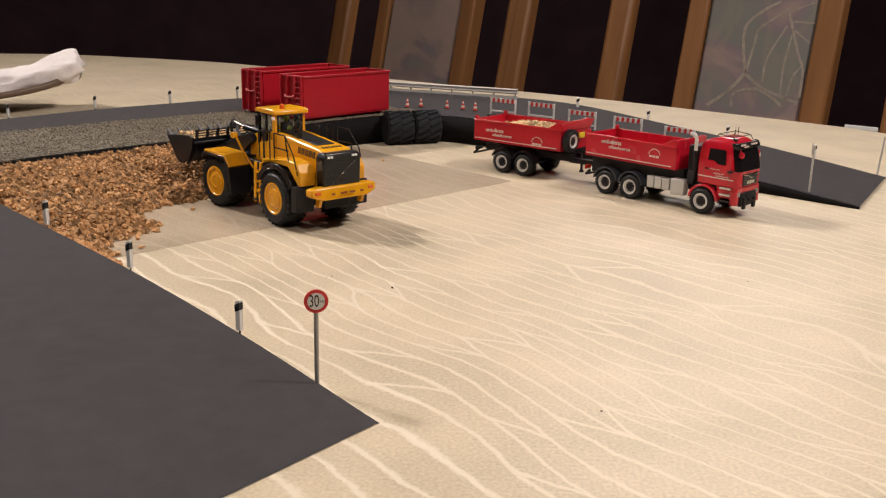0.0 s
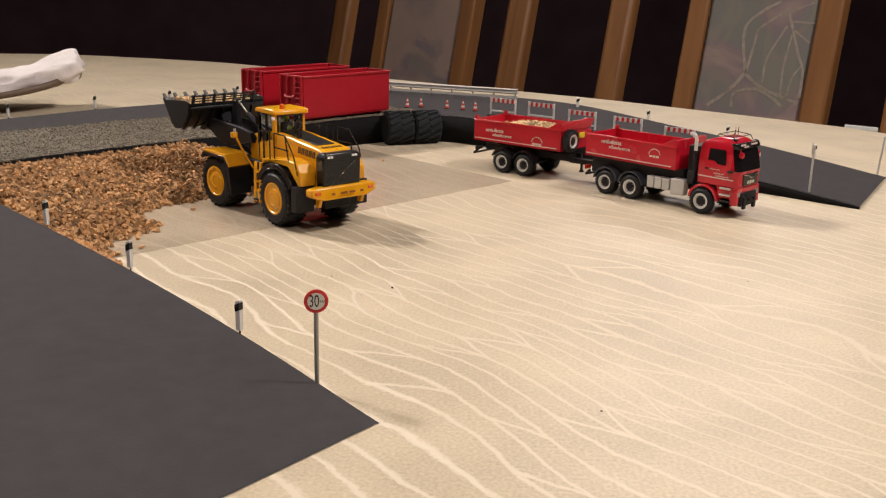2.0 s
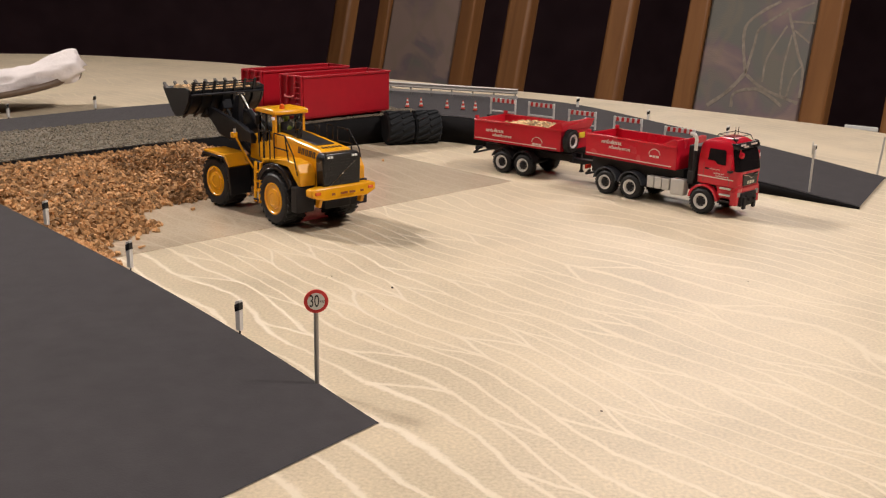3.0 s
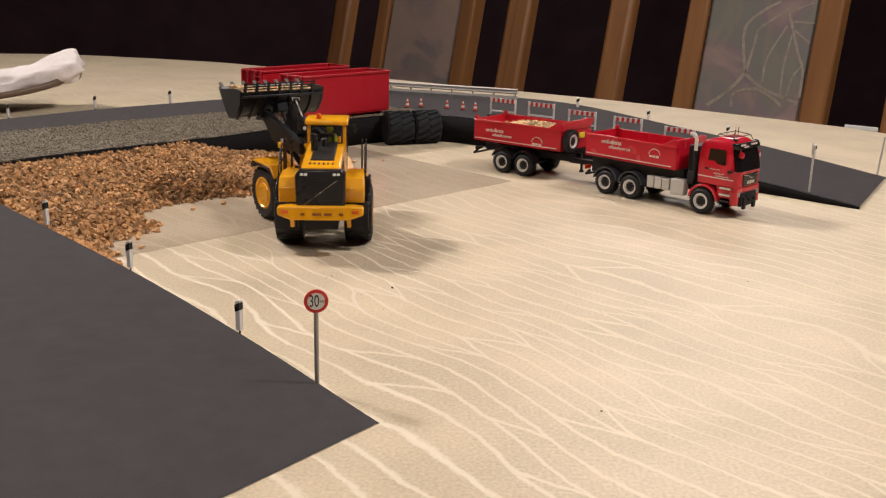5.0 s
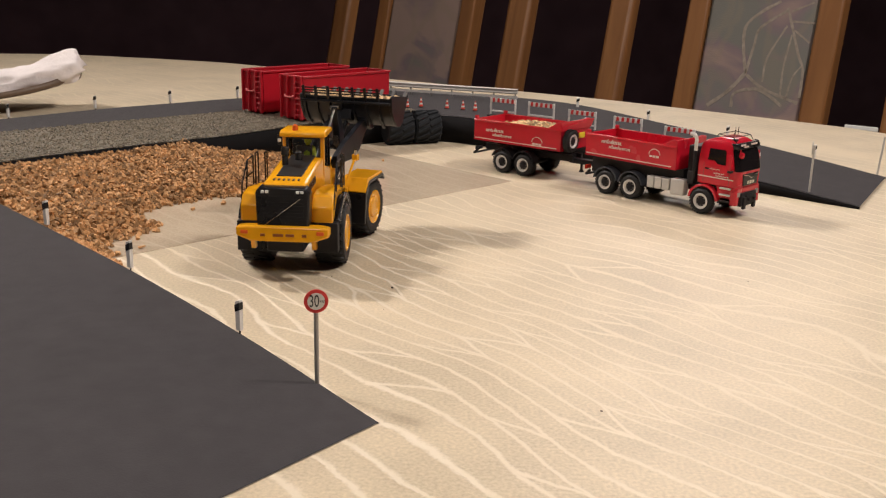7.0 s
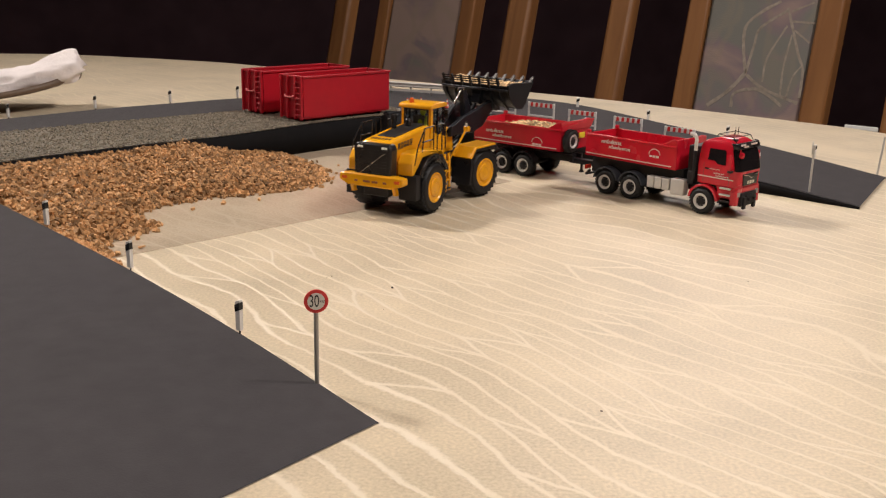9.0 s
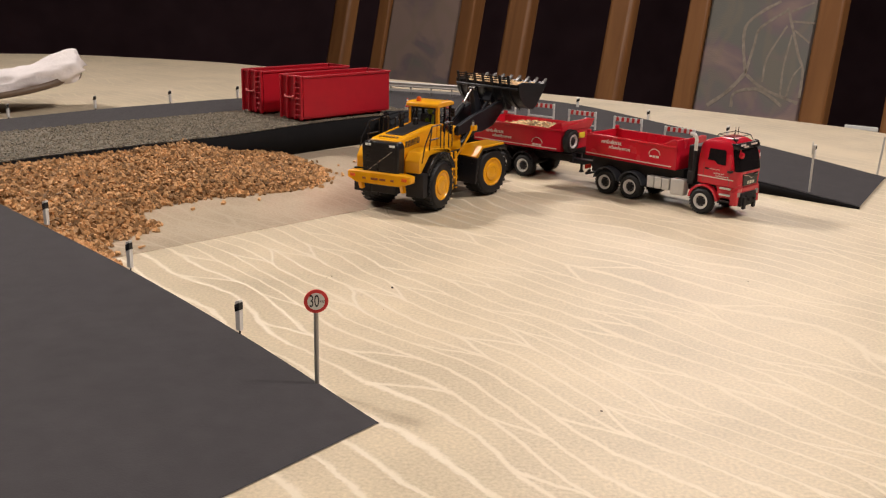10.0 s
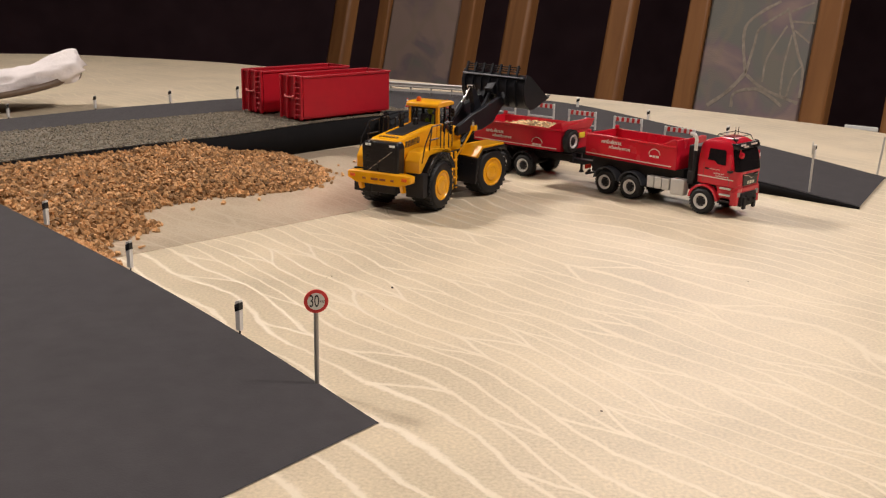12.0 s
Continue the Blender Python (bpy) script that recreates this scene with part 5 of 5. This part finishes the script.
        pipe(b, [(28.0, s * 8.0, 43), (25.2, s * 10.8, 43)], 0.2)
        part("mirror", b, BLACK, t, bevel=0.2)
    for y0, y1, z0, z1 in ((-6.6, 6.6, 34.0, 35.2), (-6.6, 6.6, 44.0, 44.9), (-6.6, -5.9, 35.2, 44.0), (5.9, 6.6, 35.2, 44.0)):
        b = B()
        box(b, (cab_x0 + 0.2, (y0 + y1) / 2, (z0 + z1) / 2), (0.7, y1 - y0, z1 - z0))
        part("window_seal", b, BLACK, t)
    b = B()
    box(b, (cab_x0 + 0.35, 0, 39.5), (0.2, 11.9, 9.0))
    part("rear_window", b, GLASS, t, "clear rear window")
    b = B()
    box(b, (cab_x1 + 0.2, 0, 37.8), (0.2, 2 * hw - 2.2, 14.0))
    part("front_window", b, GLASS, t, "clear front window")
    b = B()
    box(b, (20.6, 0, 34.6), (5.0, 6.4, 1.8))
    box(b, (18.4, 0, 38.0), (1.4, 6.0, 6.4))
    part("cab_seat", b, CAB_GREY, t, bevel=0.5)
    b = B()
    rod(b, (28.0, 0, 33), (26.2, 0, 37), 0.35)
    lathe(b, [(2.1, -0.2), (2.1, 0.2)], 18, (26.0, 0, 37.2), "z")
    part("steering_wheel", b, BLACK, t)
    b = B()
    lathe(b, [(1.6, 34.6), (2.9, 35.4), (3.2, 38.3), (2.7, 40.2), (0.9, 40.9), (0.8, 41.3), (1.4, 42.0), (1.5, 43.2), (0.8, 44.2)], 18, (20.6, -1.0, 0), "z")
    rod(b, (20.8, -3.2, 39.6), (24.6, -2.6, 37.6), 0.7)
    rod(b, (20.8, 1.2, 39.6), (24.6, 0.8, 37.6), 0.7)
    part("driver_doll", b, HI_VIS, t, "plain plastic doll in a bright green vest")
    b = B()
    lathe(b, [(1.15, 47.1), (1.15, 47.8), (0.95, 49.0), (0.4, 49.4)], 16, (16.8, 3.2, 0), "z")
    part("beacon", b, ORANGE_LENS, t, "orange beacon")
    b = B()
    box(b, (15.0, 9.0, 43.4), (1.0, 1.3, 1.3))
    part("work_lamp", b, LAMP_WHITE, t, bevel=0.2)
    # engine deck fittings
    b = B()
    lathe(b, [(1.2, 35.5), (1.2, 40.0), (1.5, 40.4), (1.5, 43.0), (0.9, 43.3)], 16, (2.0, 4.2, 0), "z")
    part("exhaust_stack", b, BLACK, t, "black exhaust stack")
    b = B()
    lathe(b, [(1.4, 36.5), (1.4, 40.0), (0.9, 40.6)], 16, (8.6, 0.4, 0), "z")
    part("air_intake", b, BLACK, t)
    # front frame, from the joint forward
    f = new("front_frame")
    f.empty_display_size = 0.01
    f.parent = t
    f.matrix_basis = at(HINGE, 0, 0)
    fx = BASE - HINGE
    b = B()
    prism(b, [(1, 10), (fx + 6, 9.5), (fx + 9, 13), (fx + 5, 20), (fx - 4, 23), (4, 22)], -7.5, 7.5, "y")
    part("front_chassis", b, BLACK_MATT, f, bevel=0.5)
    for s in (-1, 1):
        b = B()
        prism(b, [(4.5, 20), (16, 20), (14.5, 33.0), (10.5, 34.5), (7.5, 31.0)], s * 3.2, s * 5.6, "y")
        part("lift_tower", b, YELLOW, f, bevel=0.5)
        b = B()
        lathe(b, [(1.9, s * 5.5), (1.9, s * 6.0), (1.2, s * 6.1)], 18, (ARM_X - HINGE, 0, ARM_Z))
        part("pivot_pin", b, BLACK, f)
        b = B()
        prism(b, [(fx - 13.4, 20.5), (fx - 9.2, 25.6), (fx + 7.0, 26.0), (fx + 7.6, 24.8), (fx - 7.6, 24.3), (fx - 12.0, 19.8)], s * 8.6, s * 20.0, "y")
        part("front_wing", b, YELLOW, f, bevel=0.35)
        b = B()
        prism(b, [(fx - 13.0, 19.6), (fx - 8.9, 24.4), (fx + 7.8, 24.9), (fx + 9.8, 22.4), (fx + 9.2, 21.8), (fx + 7.2, 23.6), (fx - 8.4, 23.2), (fx - 11.4, 19.0),
                      (fx - 13.2, 7.5), (fx - 14.2, 7.5)], s * 9.0, s * 20.2, "y")
        part("front_wing_liner", b, BLACK, f, "black mudguard liner", bevel=0.2)
        b = B()
        pipe(b, [(6.0, s * 10.6, 19.5), (9.5, s * 13.4, 27.0), (13.2, s * 14.4, 33.0)], 0.5, 8)
        stalk = part("lamp_stalk", b, YELLOW, f)
        b = B()
        box(b, (14.4, s * 14.6, 34.0), (2.4, 2.5, 2.6))
        part("lamp_housing", b, YELLOW, f, bevel=0.35)
        b = B()
        rod(b, (13.6, s * 14.8, 35.2), (13.3, s * 15.0, 37.2), 0.55, seg=12)
        part("marker_lamp", b, GREY_PLASTIC, f, "white lamp on a stalk")
        b = B()
        rod(b, (13.3, s * 15.0, 37.2), (13.2, s * 15.05, 37.8), 0.6, seg=12)
        part("lamp_cap", b, BLACK, f)
        b = B()
        box(b, (15.7, s * 14.6, 34.0), (0.4, 1.9, 1.9))
        part("headlight", b, LAMP_WHITE, f, "clear headlight")
        b = B()
        pipe(b, [(-4.5, s * 5.0, 14), (5.0, s * 4.5, 14.5)], 0.8, 10)
        part("steering_ram", b, CHROME, f, "bright steering ram")
    wheels = {}
    for key, s in (("rear_left", 1), ("rear_right", -1), ("front_left", 1), ("front_right", -1)):
        wheels[key] = loader_wheel(t, s)
    # lift arm: origin at its pivot, x along the arm
    b = B()
    for s in (-1, 1):
        prism(b, [(-2.0, -1.8), (3, -2.6), (15, -6.6), (24, -6.8), (32, -2.8), (ARM_L + 1.6, -1.6), (ARM_L + 1.6, 1.6), (31, 3.0), (20, 3.2), (10, 3.6), (0, 2.6)],
              s * 5.8, s * 8.0, "y")
    rod(b, (22, -7, -4.4), (22, 7, -4.4), 1.9, seg=14)
    arm = part("lift_arm", b, BUCKET_STEEL, t, "dark grey lift arms", bevel=0.25)
    b = B()
    prism(b, [(18.0, -4.5), (22.0, -6.0), (25.0, 1.0), (23.4, 13.6), (21.0, 13.8), (20.0, 4.0)], -1.5, 1.5, "y")
    part("tilt_lever", b, BUCKET_STEEL, arm, bevel=0.3)
    b = B()
    rod(b, (22.0, 0, 13.0), (13.0, 0, 7.6), 0.65, seg=12)
    rod(b, (22.0, -1.9, 13.0), (22.0, 1.9, 13.0), 0.9, seg=12)
    part("ram_rod", b, CHROME, arm, "bright piston rod")
    b = B()
    rod(b, (13.4, 0, 7.8), (-1, 0, 1.5), 1.35, seg=14)
    part("ram_barrel", b, BUCKET_STEEL, arm)
    b = B()
    rod(b, (23.0, 0, -3.0), (ARM_L - 1.6, 0, 4.6), 0.9, seg=10)
    part("tilt_link", b, BUCKET_STEEL, arm)
    for s in (-1, 1):
        b = B()
        rod(b, (14, s * 4.6, -5.4), (2, s * 4.6, -8.0), 1.3, seg=12)
        part("lift_ram", b, BUCKET_STEEL, arm)
    # bucket: origin at the pin, floor level when its turn is zero
    hw = 20.8
    shell = [(16.5, -5.4), (5.0, -6.2), (1.6, -5.2), (-0.6, -1.6), (-0.8, 3.0), (0.6, 8.0), (4.0, 12.2)]
    inner = [(4.4, 11.2), (1.6, 7.6), (0.3, 2.8), (0.5, -1.2), (2.4, -4.2), (5.2, -5.2), (16.5, -4.7)]
    b = B()
    prism(b, shell + inner, -hw, hw, "y")
    bucket = part("bucket", b, BUCKET_STEEL, t, "dark grey toothed bucket", bevel=0.15)
    for s in (-1, 1):
        b = B()
        prism(b, [(17.4, -5.7), (5.0, -6.4), (1.5, -5.4), (-0.8, -1.6), (-1.0, 3.0), (0.4, 8.2), (4.0, 12.6), (7.0, 10.2)], s * (hw - 0.9), s * (hw + 0.2), "y")
        part("bucket_cheek", b, BUCKET_STEEL, bucket, bevel=0.15)
    b = B()
    prism(b, [(18.0, -5.3), (18.0, -5.7), (14, -6.1), (14, -5.6)], -hw, hw, "y")
    part("cutting_edge", b, BUCKET_STEEL, bucket, "worn cutting edge")
    b = B()
    prism(b, [(15.6, -6.3), (20.2, -5.4), (20.2, -4.9), (17.4, -4.1), (15.0, -4.6)], -0.65, 0.65, "y")
    me = part("tooth", b, TOOTH, bucket, "worn grey tooth", m=at(0, -hw + 1.2, 0), bevel=0.15).data
    for k in range(1, 8):
        share("tooth", me, bucket, at(0, -hw + 1.2 + k * (2 * hw - 2.4) / 7, 0))
    b = B()
    prism(b, [(-1.2, -3.0), (-1.7, 2.6), (-0.2, 8.6), (3.8, 13.4), (6.0, 16.2), (6.5, 15.8), (4.6, 12.8), (0.8, 8.4), (-0.6, 3.0), (-0.6, -2.6)], -0.55, 0.55, "y")
    me = part("back_rib", b, BUCKET_STEEL, bucket, m=at(0, -hw + 6, 0)).data
    for k in range(1, 7):
        share("back_rib", me, bucket, at(0, -hw + 6 + k * (2 * hw - 8) / 6, 0))
    for x, z in ((5.0, 13.2), (5.7, 14.1), (6.4, 15.0)):
        b = B()
        rod(b, (x - 0.5, -hw + 5, z), (x - 0.5, hw - 1, z), 0.3, seg=8)
        part("guard_bar", b, GUARD, bucket, "spill guard bar")
    b = B()
    box(b, (2.0, 0, 11.2), (1.2, 2 * hw - 1, 1.4), Matrix.Rotation(-0.7, 3, "Y"))
    part("top_beam", b, BUCKET_STEEL, bucket, bevel=0.3)
    for y in (-7, 7, 0):
        b = B()
        prism(b, [(-0.6, -4.2), (-3.2, -1.2), (-3.2, 1.4), (-0.6, 4.2)] if y else [(-0.6, 2), (-3.6, 4.0), (-3.6, 6.6), (0.6, 8.2)], y - 2.6, y + 2.6, "y")
        part("bucket_ear", b, BUCKET_STEEL, bucket, bevel=0.3)
    return t, f, wheels, arm, bucket


LOADER, FRONT, WHEELS, ARM, BUCKET = wheel_loader()


def load_chips():
    """The heap of chips that rides in the bucket; its own space is the bucket's."""
    rnd = random.Random(21)
    spots = []
    for _ in range(520):
        u = rnd.random()
        x, z = 13.8 - 8.5 * u, -3.8 + 10.2 * u
        y = rnd.uniform(-19, 19)
        swell = (1.4 + 1.9 * max(0, y / 19)) * math.sin(math.pi * u)
        spots.append((x + 0.8 * swell, y, z + 0.6 * swell + rnd.uniform(-1.2, 0.3), rnd.uniform(0.8, 1.4)))
    bm = grains(spots, rnd)
    prism(bm, [(14.5, -4.4), (5.0, -4.9), (2.6, -3.8), (0.8, 0), (1.0, 3.5), (4.5, 6.5), (10.5, 2.5)], -19.2, 19.2, "y")
    # Painted paler than the pile, as if lit; the stones are the same.
    return single("bucket_load", bm, CHIP_PALE_LIT, "brown stone chips heaped in the loader bucket, painted paler as lit", "stone chips", "stuff", flat=True)


LOAD = load_chips()


# ---- movement ----
# seconds, x, y, heading of the rear frame, articulation
DRIVE = [(0.0, -58.7, 423.5, 131.4, 4.5), (3.2, -58.7, 423.5, 131.4, 4.5), (3.6, -57.5, 421.0, 128.5, 9.0), (4.2, -53.0, 411.0, 115.0, 22.0),
         (4.8, -49.3, 399.0, 99.9, 33.0), (5.1, -48.2, 384.9, 89.3, 34.0), (5.5, -52.1, 362.4, 74.6, 30.0), (5.8, -55.0, 354.6, 71.0, 23.5),
         (6.1, -55.9, 352.6, 73.0, 18.5), (6.5, -55.9, 353.8, 78.8, 6.5), (7.2, -54.6, 361.7, 88.7, -18.0), (7.7, -51.0, 384.0, 84.0, -22.0),
         (8.3, -38.5, 420.0, 71.0, -14.0), (8.8, -25.5, 441.6, 64.0, -9.0), (9.2, -18.4, 454.6, 62.6, -13.0), (9.5, -17.9, 455.2, 62.7, -15.5),
         (12.0, -17.9, 455.2, 62.7, -15.5)]
# seconds, arm angle above level, bucket turn (floor up is positive)
LIFT = [(0.0, -20.7, 51.0), (0.3, -14.5, 51.5), (0.6, -13.5, 52.0), (1.0, -4.5, 54.0), (1.5, 1.5, 58.0), (2.0, 4.5, 53.0), (2.5, 7.0, 52.0), (3.2, 15.5, 51.5),
        (4.8, 18.2, 51.0), (5.1, 17.6, 52.0), (6.5, 18.6, 49.0), (8.8, 16.5, 52.0), (9.2, 16.4, 57.0), (9.8, 16.6, 54.5), (10.2, 17.0, 47.0),
        (10.6, 18.0, 38.5), (11.0, 19.0, 31.0), (11.4, 20.0, 25.0), (12.0, 20.4, 19.0)]


def between(table, t):
    """Smooth values from a table at t (monotone cubic)."""
    ts = [r[0] for r in table]
    t = min(max(t, ts[0]), ts[-1])
    i = max(k for k in range(len(ts) - 1) if ts[k] <= t)
    out = []
    for c in range(1, len(table[0])):
        def slope(k):
            if k <= 0 or k >= len(ts) - 1:
                return 0.0
            a = (table[k][c] - table[k - 1][c]) / (ts[k] - ts[k - 1])
            b = (table[k + 1][c] - table[k][c]) / (ts[k + 1] - ts[k])
            return 0.0 if a * b <= 0 else 2 * a * b / (a + b)
        h = ts[i + 1] - ts[i]
        u = (t - ts[i]) / h
        p, q = table[i][c], table[i + 1][c]
        out.append((1 + 2 * u) * (1 - u) ** 2 * p + u * (1 - u) ** 2 * h * slope(i) + u * u * (3 - 2 * u) * q + u * u * (u - 1) * h * slope(i + 1))
    return out


def motions():
    steps = [k * 0.1 for k in range(121)]
    rows = {k: [] for k in ("loader", "front", "arm", "bucket", *WHEELS)}
    spin = dict.fromkeys(WHEELS, 0.0)
    before, world_bucket = None, []
    for t in steps:
        x, y, head, art = between(DRIVE, t)
        lift, curl = between(LIFT, t)
        base = at(x, y, 0.3, 0, 0, head)
        front = at(HINGE, 0, 0, 0, 0, art)
        arm = front @ at(ARM_X - HINGE, 0, ARM_Z, 0, -lift, 0)
        tip = front @ at(ARM_X - HINGE + ARM_L * math.cos(radians(lift)), 0, ARM_Z + ARM_L * math.sin(radians(lift)), 0, -curl, 0)
        rows["loader"].append((t, base))
        rows["front"].append((t, front))
        rows["arm"].append((t, arm))
        rows["bucket"].append((t, tip))
        world_bucket.append(base @ tip)
        hubs = {}
        for key in WHEELS:
            s = 13.8 if "left" in key else -13.8
            hubs[key] = at(0, s, RADIUS) if "rear" in key else front @ at(BASE - HINGE, s, RADIUS)
            place = base @ hubs[key]
            if before:
                step = place.translation - before[key].translation
                spin[key] += math.degrees(step.dot(place.to_3x3() @ Vector((1, 0, 0))) / (RADIUS * 0.001))
            hubs[key] = (hubs[key], place)
            rows[key].append((t, hubs[key][0] @ pose(0, 0, 0, 0, spin[key], 0)))
        before = {k: v[1] for k, v in hubs.items()}
    def thin(r):
        return [q for i, q in enumerate(r) if i in (0, len(r) - 1) or q[1] != r[i - 1][1] or q[1] != r[i + 1][1]]
    walk(LOADER, thin(rows["loader"]))
    walk(FRONT, thin(rows["front"]))
    walk(ARM, thin(rows["arm"]))
    walk(BUCKET, thin(rows["bucket"]))
    for key, ob in WHEELS.items():
        walk(ob, thin(rows[key]))
    walk(LOAD, thin([(t, m) for t, m in zip(steps, world_bucket)]))


motions()
